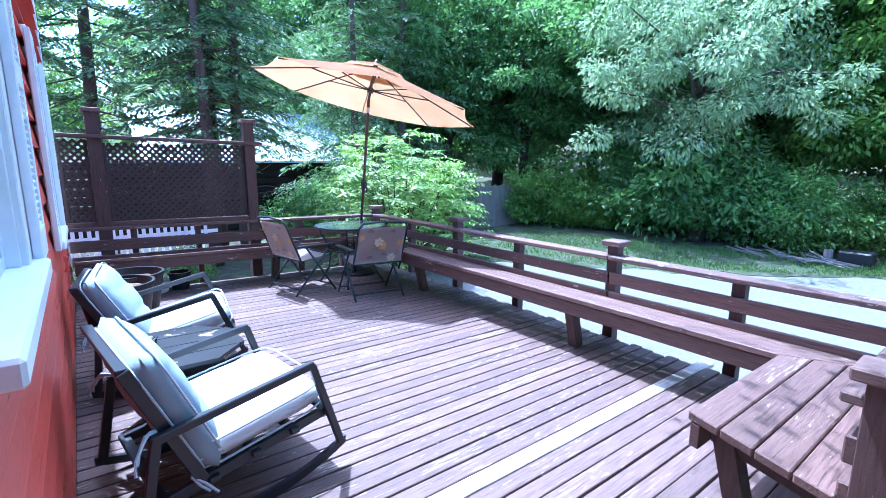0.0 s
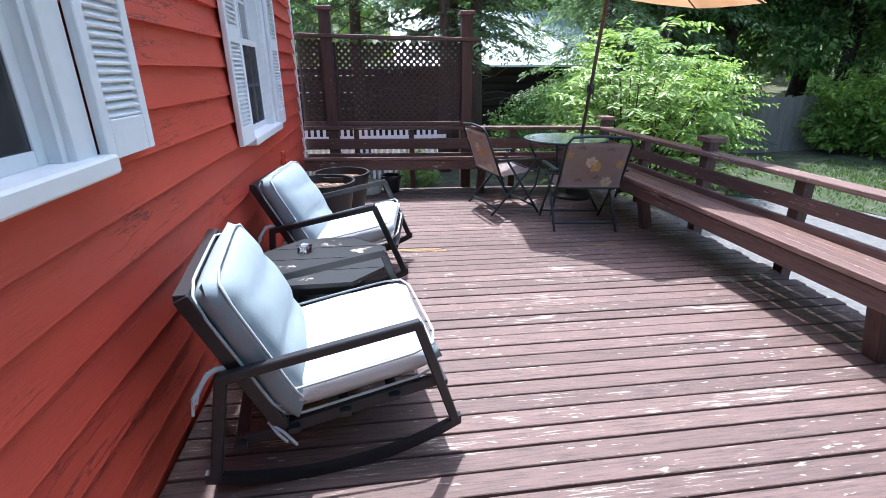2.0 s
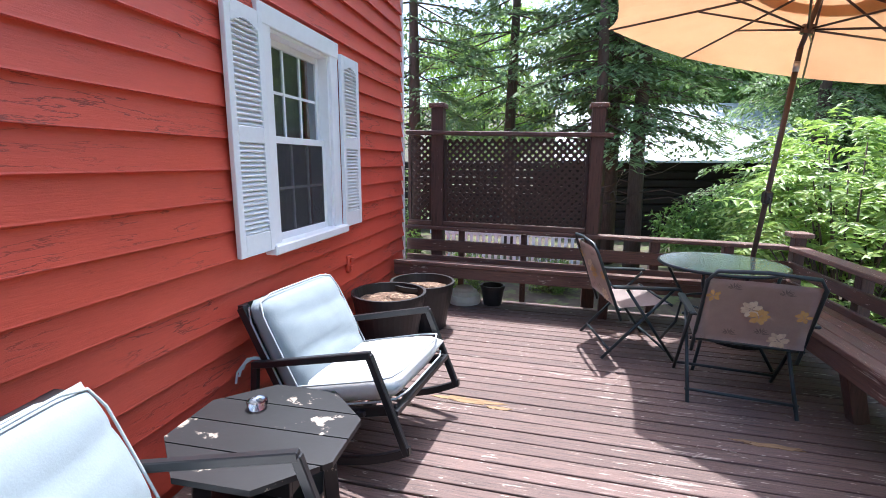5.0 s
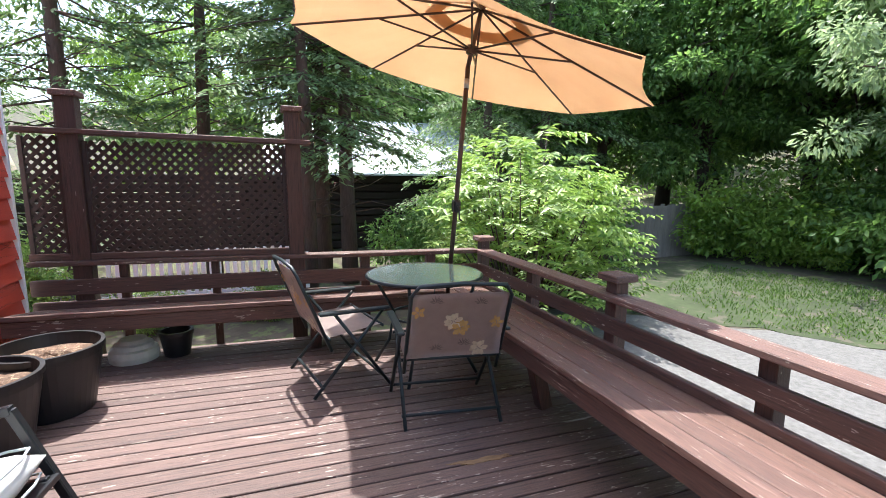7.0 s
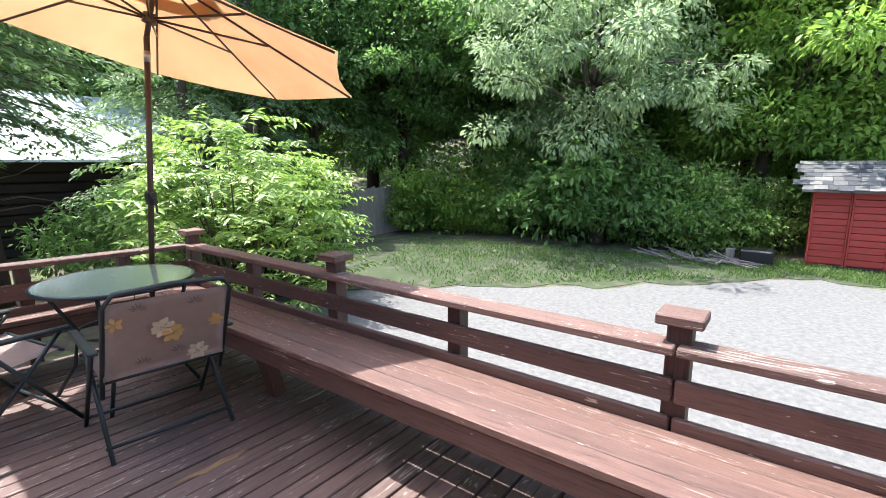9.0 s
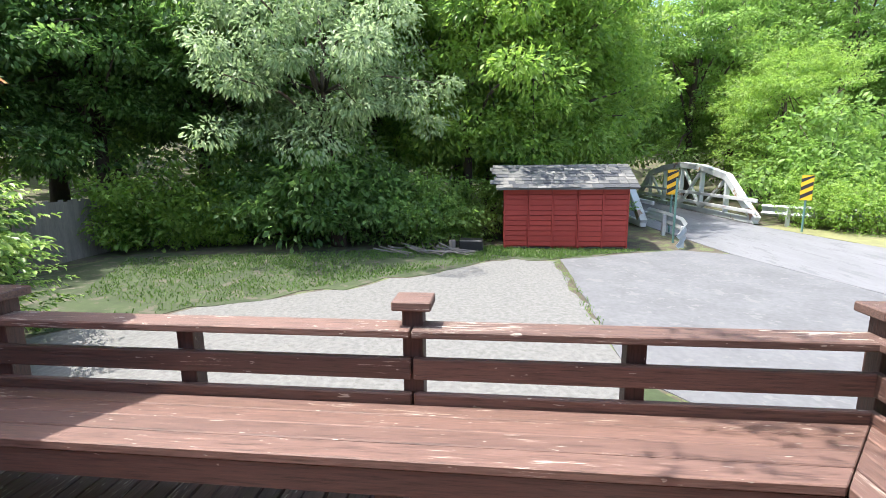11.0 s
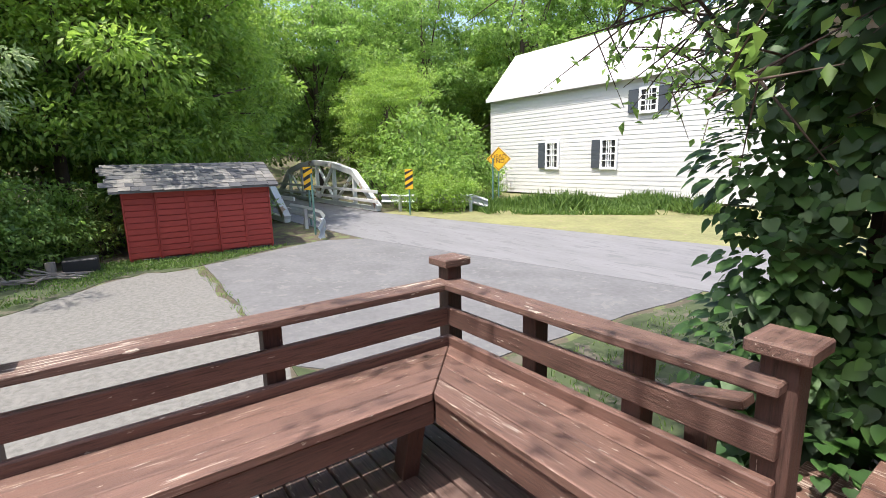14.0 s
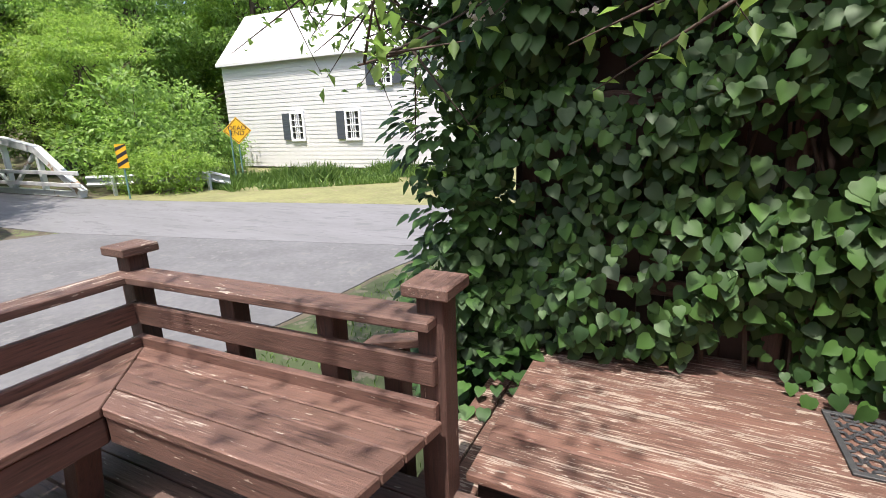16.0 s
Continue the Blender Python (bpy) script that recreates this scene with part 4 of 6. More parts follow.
def rim_pt(k, r=1.0, drop=0.0):
    a = UPH + k * math.pi / 4
    return UC + UR * r * (math.cos(a) * u_x + math.sin(a) * u_y) + UN * drop


PB = Vector((3.10, 6.56, deck(3.10)))
um = thing("patio_umbrella", PB, "tan canvas patio umbrella with brown pole, tilted", "umbrella")
APEX = UC + UN * 0.42
HUB = UC + UN * 0.10
JOINT = HUB - UN * 0.12
bm = bmesh.new()
tube(bm, [PB + Vector((0, 0, 0.10)), PB + (JOINT - PB) * 0.5, JOINT], 0.019, 12)
part("pole", bm, POLE, um, smooth=True)
bm = bmesh.new()
tube(bm, [JOINT, HUB, APEX], 0.017, 12)
part("upper_pole", bm, POLE, um, smooth=True)
bm = bmesh.new()
tube(bm, [JOINT - (JOINT - PB).normalized() * 0.16, JOINT - (JOINT - PB).normalized() * 0.09], 0.021, 12)
part("tilt_joint", bm, SILVER, um, "bare metal tilt collar", smooth=True)
bm = bmesh.new()
tube(bm, [HUB - UN * 0.03, HUB + UN * 0.03], 0.042, 12)
part("hub", bm, POLE, um)
bm = bmesh.new()
tube(bm, [APEX - UN * 0.03, APEX + UN * 0.04, APEX + UN * 0.07], [0.03, 0.03, 0.008], 12)
part("finial", bm, POLE, um)
bm = bmesh.new()
cr = PB + (JOINT - PB) * 0.53
box(bm, cr.x - 0.03, cr.x + 0.03, cr.y - 0.045, cr.y + 0.03, cr.z - 0.05, cr.z + 0.05, 0.012)
crank = part("crank_box", bm, BLACK, um)
bm = bmesh.new()
tube(bm, [cr + Vector((0, -0.04, 0)), cr + Vector((0, -0.075, 0)), cr + Vector((0.0, -0.08, -0.10)), cr + Vector((0.0, -0.12, -0.105))], 0.007, 8)
part("crank_handle", bm, BLACK, crank, smooth=True)
bm = bmesh.new()
lathe(bm, [(0.001, 0.0), (0.235, 0.0), (0.24, 0.03), (0.20, 0.06), (0.05, 0.085), (0.035, 0.30), (0.001, 0.30)], n=28)
part("base", bm, BLACK, um, "black cast base", at=PB)


def canopy_bm(r0, r1, lift, nseg=5, thick=0.003):
    bm = bmesh.new()
    rings = []
    for i in range(nseg + 1):
        t = r0 + (r1 - r0) * i / nseg
        ring = []
        for k in range(8):
            a, b = rim_pt(k, t), rim_pt(k + 1, t)
            for q in range(4):
                f = q / 4
                p = a.lerp(b, f)
                h = 0.42 * (1 - t) ** 1.05 + lift
                sag = -0.022 * math.sin(math.pi * f) * t
                sc = 1 - 0.035 * math.sin(math.pi * f) * (t > 0.97)
                ring.append(bm.verts.new(UC + (p - UC) * sc + UN * (h + sag)))
        rings.append(ring)
    for a, b in zip(rings, rings[1:]):
        for k in range(32):
            bm.faces.new((a[k], a[(k + 1) % 32], b[(k + 1) % 32], b[k]))
    bmesh.ops.solidify(bm, geom=bm.faces[:], thickness=thick)
    return bm


def canvas_mat():
    m, n, l, b = base_mat("canopy_cloth", 0.85)
    v = coords(n, l, (1, 1, 1))
    a = noise_tex(n, l, v, 160, 3, 0.5)
    w = noise_tex(n, l, v, 2.0, 3, 0.5)
    col = mix(n, l, 0.5, ramp(n, l, a, [(0.3, (0.58, 0.35, 0.175)), (0.7, (0.65, 0.41, 0.22))]), ramp(n, l, w, [(0.3, (0.56, 0.335, 0.165)), (0.7, (0.67, 0.44, 0.235))]))
    l.new(col, b.inputs["Base Color"])
    bump(n, l, b, a, 0.1, 0.002)
    tr = n.new("ShaderNodeBsdfTranslucent")
    l.new(col, tr.inputs[0])
    ms = n.new("ShaderNodeMixShader")
    ms.inputs[0].default_value = 0.58
    l.new(b.outputs[0], ms.inputs[1])
    l.new(tr.outputs[0], ms.inputs[2])
    l.new(ms.outputs[0], n["Material Output"].inputs[0])
    return m


CLOTH = canvas_mat()
can = part("canopy", canopy_bm(0.20, 1.0, 0.0), CLOTH, um, "tan canvas canopy")
part("vent", canopy_bm(0.02, 0.30, 0.035, 3), CLOTH, can, "tan vent flap")
for k in range(8):
    bm = bmesh.new()
    tube(bm, [APEX - UN * 0.02, rim_pt(k, 0.5, 0.42 * 0.5 ** 1.05 - 0.014), rim_pt(k, 0.985, -0.010)], 0.0085, 6)
    rib = part("rib", bm, POLE, um, smooth=True)
    bm = bmesh.new()
    tube(bm, [HUB, rim_pt(k, 0.52, 0.42 * 0.48 ** 1.05 - 0.02)], 0.0075, 6)
    part("strut", bm, POLE, rib, smooth=True)

# ---------- landing, step, mat ----------
land = tagged(thing("floor_landing", (1.0, 0.4, 0)), "weathered brown landing boards with paint worn to pale wood", "deck", kind="structure")
step = thing("step", (2.2, 0.55, -0.2), "weathered wooden step below the landing", "step")
for k in range(2):
    part("tread", box_bm(2.075 + 0.14 * k, 2.205 + 0.14 * k, -0.10, 1.0, -0.235, -0.20, 0.005), LAND_X, step)
for y in (-0.05, 0.9):
    part("riser", box_bm(2.08, 2.34, y, y + 0.04, GROUND, -0.236, 0.003), DARK_X, step)
mt = thing("doormat", (0.45, 0.2, 0), "grey rubber doormat with a cut-out scroll pattern", "doormat")
ZL = 0.008
bm = bmesh.new()
for r in ((0.05, 0.67, 0.03, 0.055), (0.05, 0.67, 0.445, 0.47), (0.05, 0.075, 0.055, 0.445), (0.645, 0.67, 0.055, 0.445)):
    box(bm, r[0], r[1], r[2], r[3], ZL, ZL + 0.010, 0.002)
part("border", bm, MATBLK, mt)
bm = bmesh.new()
for i in range(8):
    for j in range(5):
        cx, cy = 0.11 + i * 0.0715, 0.095 + j * 0.078
        pts = [(cx + (0.030 + 0.012 * math.cos(4 * a)) * math.cos(a), cy + (0.034 + 0.012 * math.cos(4 * a)) * math.sin(a), ZL + 0.005) for a in [2 * math.pi * q / 20 for q in range(21)]]
        tube(bm, pts, 0.006, 4, False)
part("scrollwork", bm, MATBLK, mt)
mt.location.x += 0.09

sr = thing("step_rail", (2.45, 0.85, GROUND), "short brown wooden rail stub beside the step", "railing")
part("post", box_bm(2.41, 2.50, 0.805, 0.895, GROUND, 0.372, 0.004), WOOD_Z, sr)
bm = bmesh.new()
beam(bm, (2.60, 0.85, 0.365), (2.30, 0.85, 0.440), 0.10, 0.036, 0.004)
part("top_board", bm, WOOD_X, sr)

# ---------- red shed ----------
SX, SY0, SY1 = 13.85, -0.62, 2.48
SZ0, SZ1 = GROUND, 0.86
sh = thing("shed", (SX, 0.9, GROUND), "small faded red plank shed with ragged grey shingle roof", "shed")
bm = bmesh.new()
box(bm, SX + 0.03, SX + 2.0, SY0 + 0.02, SY1 - 0.02, SZ0, SZ1 - 0.02, 0)
part("body", bm, SHEDRED, sh)
nb = 5
for k in range(nb):
    y0, y1 = SY0 + (SY1 - SY0) * k / nb, SY0 + (SY1 - SY0) * (k + 1) / nb
    off = 0.035 if k in (1, 3) else 0.0
    rows = 11
    for r in range(rows):
        z0 = SZ0 + 0.08 + (SZ1 - SZ0 - 0.16) * r / rows
        z1 = SZ0 + 0.08 + (SZ1 - SZ0 - 0.16) * (r + 1) / rows
        part("plank", box_bm(SX - off - 0.012 + 0.004 * (r % 3), SX + 0.03, y0 + 0.035, y1 - 0.035, z0 + 0.006, z1 - 0.006, 0.004), SHEDRED, sh)
    for y in (y0 + 0.002, y1 - 0.034):
        part("batten", box_bm(SX - off - 0.028, SX + 0.03, y, y + 0.032, SZ0 + 0.05, SZ1, 0.004), SHEDRED, sh)
for y in (SY0 + 0.6, SY1 - 0.7):
    bm = bmesh.new()
    box(bm, SX - 0.06, SX + 0.01, y - 0.5, y + 0.45, SZ0 + 0.0, SZ0 + 0.06, 0.01)
    part("sill_timber", bm, OLDWOOD, sh)
bm = bmesh.new()
rf = [(SX - 0.24, SZ1 - 0.03), (SX + 0.95, SZ1 + 0.52), (SX + 2.2, SZ1 - 0.05), (SX + 2.2, SZ1 - 0.10), (SX + 0.95, SZ1 + 0.46), (SX - 0.24, SZ1 - 0.08)]
a = [bm.verts.new((x, SY0 - 0.16, z)) for x, z in rf]
b = [bm.verts.new((x, SY1 + 0.2, z)) for x, z in rf]
bm.faces.new(a), bm.faces.new(b)
for i in range(6):
    bm.faces.new((a[i], a[(i + 1) % 6], b[(i + 1) % 6], b[i]))
roof = part("roof", bm, SHINGLE, sh, "ragged grey shingle roof")
rng = random.Random(11)
shingle_mats = [SHINGLE, plain("shingle_pale", (0.175, 0.168, 0.155), 0.9, var=0.4, scale=14), plain("shingle_dark", (0.06, 0.062, 0.068), 0.9, var=0.4, scale=14)]
for r in range(7):
    y = SY0 - 0.18
    while y < SY1 + 0.18:
        w = rng.uniform(0.16, 0.34)
        t0, t1 = r / 7 - 0.01 - (rng.random() * 0.05 if r == 0 else 0), (r + 1.25) / 7
        if not (r == 0 and rng.random() < 0.12):
            bm = bmesh.new()
            p0 = (SX - 0.24 + 1.19 * t0, SZ1 - 0.03 + 0.55 * t0 + 0.014 + rng.random() * 0.006)
            p1 = (SX - 0.24 + 1.19 * min(1, t1), SZ1 - 0.03 + 0.55 * min(1, t1) + 0.006)
            beam(bm, (p0[0], y + w / 2, p0[1]), (p1[0], y + w / 2, p1[1]), w - 0.01, 0.012, 0)
            part("shingle", bm, rng.choice(shingle_mats), roof)
        y += w

# ---------- bridge ----------
br = thing("bridge", (19.0, -4.4, GROUND), "pale painted steel pony-truss road bridge with rust streaks", "bridge")
for yy in (-2.35, -6.45):
    x0 = 18.3 if yy > -4 else 19.2
    pan = 2.3
    nodes = 6
    xs = [x0 + pan * k for k in range(nodes + 1)]
    up = [GROUND + 0.15] + [GROUND + 1.35 + 0.75 * math.sin(math.pi * min(1, max(0, (k - 0.4) / (nodes - 0.8)))) for k in range(1, nodes)] + [GROUND + 0.15]
    for k in range(nodes):
        bm = bmesh.new()
        beam(bm, (xs[k], yy, up[k]), (xs[k + 1], yy, up[k + 1]), 0.24, 0.26, 0.01)
        part("top_chord", bm, STEELPAINT, br)
    bm = bmesh.new()
    beam(bm, (xs[0], yy, GROUND + 0.12), (xs[-1], yy, GROUND + 0.12), 0.2, 0.2, 0.01)
    part("bottom_chord", bm, STEELPAINT, br)
    for k in range(1, nodes):
        bm = bmesh.new()
        beam(bm, (xs[k], yy, GROUND + 0.1), (xs[k], yy, up[k]), 0.16, 0.16, 0.01, (1, 0, 0))
        part("upright", bm, STEELPAINT, br)
        bm = bmesh.new()
        j = k + 1 if k < nodes / 2 else k - 1
        beam(bm, (xs[k], yy, up[k]), (xs[j], yy, GROUND + 0.15), 0.12, 0.12, 0.01)
        part("diagonal", bm, STEELPAINT, br)
    s = -1 if yy > -4 else 1
    for z in (0.45, 0.85):
        bm = bmesh.new()
        beam(bm, (xs[0] - 0.3, yy + s * 0.2, GROUND + z), (xs[-1], yy + s * 0.2, GROUND + z), 0.06, 0.13, 0.01)
        part("guard_rail", bm, HOUSEWHITE, br)
# ---------- guard rails ----------
def guardrail(pts, label, wave=True):
    g = thing("guardrail", (pts[0][0], pts[0][1], GROUND), label, "guardrail", "road guardrails")
    bm = bmesh.new()
    prof = [(-0.03, -0.19), (0.04, -0.12), (-0.03, -0.04), (-0.03, 0.04), (0.04, 0.12), (-0.03, 0.19)]
    rows = []
    for i, (x, y, z) in enumerate(pts):
        d = Vector(pts[min(i + 1, len(pts) - 1)]) - Vector(pts[max(i - 1, 0)])
        n = Vector((-d.y, d.x, 0)).normalized()
        rows.append([bm.verts.new(Vector((x, y, z)) + n * o + Vector((0, 0, h))) for o, h in prof])
    for a, b in zip(rows, rows[1:]):
        for k in range(5):
            bm.faces.new((a[k], a[k + 1], b[k + 1], b[k]))
    bmesh.ops.solidify(bm, geom=bm.faces[:], thickness=0.01)
    part("rail", bm, GALV, g)
    for x, y, z in pts[1::2]:
        part("post", box_bm(x - 0.05, x + 0.05, y + 0.03, y + 0.13, GROUND, z + 0.12, 0.005), GALV, g)
    return g


guardrail([(13.75, -1.80, GROUND + 0.24), (14.2, -2.15, GROUND + 0.44), (15.0, -2.35, GROUND + 0.50), (16.4, -2.45, GROUND + 0.52), (18.2, -2.45, GROUND + 0.52)], "galvanised steel guardrail with flared end at the bridge")
guardrail([(15.9, -9.6, GROUND + 0.30), (16.4, -9.2, GROUND + 0.50), (17.4, -8.4, GROUND + 0.52), (18.6, -7.2, GROUND + 0.52), (19.4, -6.7, GROUND + 0.52)], "galvanised steel guardrail half hidden by brush")


# ---------- signs ----------
def text_mesh(word, size, material):
    cu = bpy.data.curves.new("letters", "FONT")
    cu.body, cu.size, cu.align_x, cu.align_y, cu.extrude = word, size, "CENTER", "CENTER", 0.002
    ob = bpy.data.objects.new("letters", cu)
    me = bpy.data.meshes.new_from_object(ob)
    bpy.data.objects.remove(ob)
    me.materials.clear()
    me.materials.append(material)
    return me


def turned(x, y):
    return math.degrees(math.atan2(y - 2.6, x - 1.65)) - 90


dx, dy = 17.6, -11.7
sg = thing("road_sign", (0, 0, 0), "yellow diamond DEAD END road sign on a green post", "road sign")
bm = bmesh.new()
tube(bm, [(0, 0.03, 0), (0, 0.03, 2.35)], 0.03, 8)
part("post", bm, SIGNGREEN, sg)
bm = bmesh.new()
vs = box(bm, -0.38, 0.38, -0.006, 0.0, -0.38, 0.38, 0.0)
place(bm, pose(0, 0, 2.0, 0, 45, 0))
plate = part("plate", bm, SIGNYEL, sg, "yellow reflective plate")
bm = bmesh.new()
for s in range(4):
    a = math.pi / 2 * s
    p, q = Vector((0.48 * math.cos(a), -0.009, 2.0 + 0.48 * math.sin(a))), Vector((0.48 * math.cos(a + math.pi / 2), -0.009, 2.0 + 0.48 * math.sin(a + math.pi / 2)))
    beam(bm, p, q, 0.02, 0.004, 0, (0, 1, 0))
part("border", bm, SIGNBLK, sg)
for word, z in (("DEAD", 2.10), ("END", 1.90)):
    ob = new("letters", text_mesh(word, 0.26, SIGNBLK))
    ob.parent = sg
    ob.matrix_basis = pose(0, -0.010, z, 90, 0, 0)
sg.matrix_basis = pose(dx, dy, GROUND + 0.05, 0, 0, turned(dx, dy))
gp = thing("sign_post", (17.2, -11.0, GROUND), "plain green steel channel post in the brush", "post")
bm = bmesh.new()
beam(bm, (17.2, -11.0, GROUND), (17.2, -11.0, GROUND + 2.1), 0.05, 0.05, 0.005)
part("channel", bm, SIGNGREEN, gp)


def hazard_marker(x, y, h):
    t = thing("hazard_marker", (0, 0, 0), "yellow and black striped hazard marker on a post", "road sign", "hazard markers")
    bm = bmesh.new()
    tube(bm, [(0, 0.03, 0), (0, 0.03, h)], 0.03, 8)
    part("post", bm, SIGNGREEN, t)
    part("plate", box_bm(-0.15, 0.15, -0.006, 0, h - 0.75, h, 0.0), SIGNYEL, t)
    for k in range(3):
        z = h - 0.72 + k * 0.25
        bm = bmesh.new()
        bm.faces.new([bm.verts.new(p) for p in ((-0.148, -0.009, z), (0.148, -0.009, z + 0.17), (0.148, -0.009, min(h, z + 0.29)), (-0.148, -0.009, z + 0.12))])
        part("stripe", bm, SIGNBLK, t)
    t.matrix_basis = pose(x, y, GROUND, 0, 0, turned(x, y))


hazard_marker(17.0, -2.75, 1.95)
hazard_marker(17.2, -6.75, 1.75)
pp = thing("sign_post", (15.0, -2.1, GROUND), "thin green steel marker post by the guardrail", "post")
bm = bmesh.new()
beam(bm, (15.0, -2.15, GROUND), (15.0, -2.15, GROUND + 1.75), 0.05, 0.04, 0.005)
part("channel", bm, SIGNGREEN, pp)

# ---------- white house across the road ----------
HX, HY = 24.2, -17.0
hd = Vector((-1.0, -0.01, 0)).normalized()
hn = Vector((-hd.y, hd.x, 0)) * -1
hz0, hz1, ridge = GROUND + 0.1, 4.75, 7.35
wh = thing("house", (HX, HY, GROUND), "white clapboard farmhouse with pale metal roof and dark shutters", "house")
LEN, DEP = 16.0, 4.4
back = Vector((0.01, -1.0, 0)).normalized()


def hp(u, d, z):
    p = Vector((HX, HY, 0)) + hd * u + back * d
    return (p.x, p.y, z)


bm = bmesh.new()
lo = [bm.verts.new(hp(u, d, hz0)) for u, d in ((0, 0), (LEN, 0), (LEN, DEP), (0, DEP))]
hi = [bm.verts.new(hp(u, d, hz1)) for u, d in ((0, 0), (LEN, 0), (LEN, DEP), (0, DEP))]
r0, r1 = bm.verts.new(hp(0, DEP / 2, ridge)), bm.verts.new(hp(LEN, DEP / 2, ridge))
for i in range(4):
    j = (i + 1) % 4
    bm.faces.new((lo[i], lo[j], hi[j], hi[i]))
bm.faces.new((hi[3], hi[0], r0)), bm.faces.new((hi[1], hi[2], r1))
part("wall", bm, HOUSEWHITE, wh)
nlap = 26
for k in range(nlap):
    bm = bmesh.new()
    z0 = hz0 + (hz1 - hz0) * k / nlap
    z1 = hz0 + (hz1 - hz0) * (k + 1) / nlap
    v = [bm.verts.new(hp(u, d, z)) for u, d, z in ((-0.01, -0.022, z0), (LEN, -0.022, z0), (LEN, -0.008, z1), (-0.01, -0.008, z1))]
    w = [bm.verts.new(hp(u, 0.0, z0)) for u in (-0.01, LEN)]
    bm.faces.new(v)
    bm.faces.new((w[0], w[1], v[1], v[0]))
    part("clapboard", bm, HOUSEWHITE, wh)
bm = bmesh.new()
for d0, d1 in ((-0.3, DEP / 2), (DEP + 0.3, DEP / 2)):
    zE = hz1 - 0.1
    q = [hp(-0.12, d0, zE), hp(LEN + 0.4, d0, zE), hp(LEN + 0.4, d1, ridge + 0.12), hp(-0.12, d1, ridge + 0.12)]
    a = [bm.verts.new(p) for p in q]
    b = [bm.verts.new((p[0], p[1], p[2] + 0.14)) for p in q]
    bm.faces.new(a), bm.faces.new(b)
    for i in range(4):
        bm.faces.new((a[i], a[(i + 1) % 4], b[(i + 1) % 4], b[i]))
part("roof", bm, WHITEROOF, wh, "pale metal roof")
for u, z, two in ((5.0, 0.8, 1), (8.5, 0.8, 1), (10.4, 3.25, 1)):
    ww, hh = 0.72, 1.25 if z < 2 else 0.9
    win = None
    for a0, a1, b0, b1 in ((-ww / 2 - 0.1, -ww / 2, 0, hh), (ww / 2, ww / 2 + 0.1, 0, hh), (-ww / 2 - 0.1, ww / 2 + 0.1, -0.12, 0), (-ww / 2 - 0.1, ww / 2 + 0.1, hh, hh + 0.12), (-0.02, 0.02, 0, hh), (-ww / 2, ww / 2, hh / 2 - 0.03, hh / 2 + 0.03), (-ww / 2, ww / 2, hh / 4 - 0.015, hh / 4 + 0.015), (-ww / 2, ww / 2, hh * 0.75 - 0.015, hh * 0.75 + 0.015), (-ww / 6 - 0.012, -ww / 6 + 0.012, 0, hh), (ww / 6 - 0.012, ww / 6 + 0.012, 0, hh)):
        fr = bmesh.new()
        c = [hp(u + e, d, z + f) for d in (-0.13, -0.04) for e, f in ((a0, b0), (a1, b0), (a1, b1), (a0, b1))]
        v = [fr.verts.new(p) for p in c]
        for f in ((0, 1, 2, 3), (4, 5, 6, 7), (0, 1, 5, 4), (1, 2, 6, 5), (2, 3, 7, 6), (3, 0, 4, 7)):
            fr.faces.new([v[i] for i in f])
        o = part("muntin" if win else "window", fr, WHITE, win or wh)
        win = win or o
    bm = bmesh.new()
    bm.faces.new([bm.verts.new(hp(u + e, -0.06, z + f)) for e, f in ((-ww / 2, 0), (ww / 2, 0), (ww / 2, hh), (-ww / 2, hh))])
    part("pane", bm, SIGNBLK, win)
    for s in (-1,) if z < 2 else (-1, 1):
        bm = bmesh.new()
        e0, e1 = s * (ww / 2 + 0.1), s * (ww / 2 + 0.62)
        c = [hp(u + e, d, z + f) for d in (-0.11, -0.05) for e, f in ((e0, -0.05), (e1, -0.05), (e1, hh + 0.05), (e0, hh + 0.05))]
        v = [bm.verts.new(p) for p in c]
        for f in ((0, 1, 2, 3), (4, 5, 6, 7), (0, 1, 5, 4), (1, 2, 6, 5), (2, 3, 7, 6), (3, 0, 4, 7)):
            bm.faces.new([v[i] for i in f])
        part("shutter", bm, DARKSHUT, wh)

# ---------- picket fence, old barn ----------
pf = thing("fence", (11.6, 12.6, GROUND), "weathered grey stockade fence with pointed pickets", "fence")
n = 22
for k in range(n):
    x = 10.3 + 3.0 * k / n
    y = 12.6 + 0.25 * k / n
    h = 1.42 + 0.03 * math.sin(k * 2.3)
    bm = poly_bm([(x, y), (x + 0.125, y), (x + 0.125, y + 0.02), (x, y + 0.02)], GROUND, GROUND + h)
    top = [f for f in bm.faces if f.calc_center_median().z > GROUND + h - 0.001]
    bmesh.ops.poke(bm, faces=top, offset=0.09)
    part("picket", bm, GREYWOOD, pf)
part("rail", box_bm(10.3, 12.9, 12.86, 12.92, GROUND + 0.4, GROUND + 0.5, 0.004), GREYWOOD, pf)
wp = thing("fence", (0.8, 11.0, GROUND), "white picket fence beyond the lattice screen", "fence")
for k in range(24):
    x = -0.6 + 0.115 * k
    part("picket", box_bm(x, x + 0.06, 11.0, 11.02, GROUND, GROUND + 1.0, 0.003), WHITE, wp)
for z in (0.25, 0.8):
    part("rail", box_bm(-0.7, 2.3, 11.021, 11.05, GROUND + z, GROUND + z + 0.07, 0.003), WHITE, wp)
barn = thing("barn", (4.0, 17.0, GROUND), "dark log-sided old barn with pale tin roof", "barn")
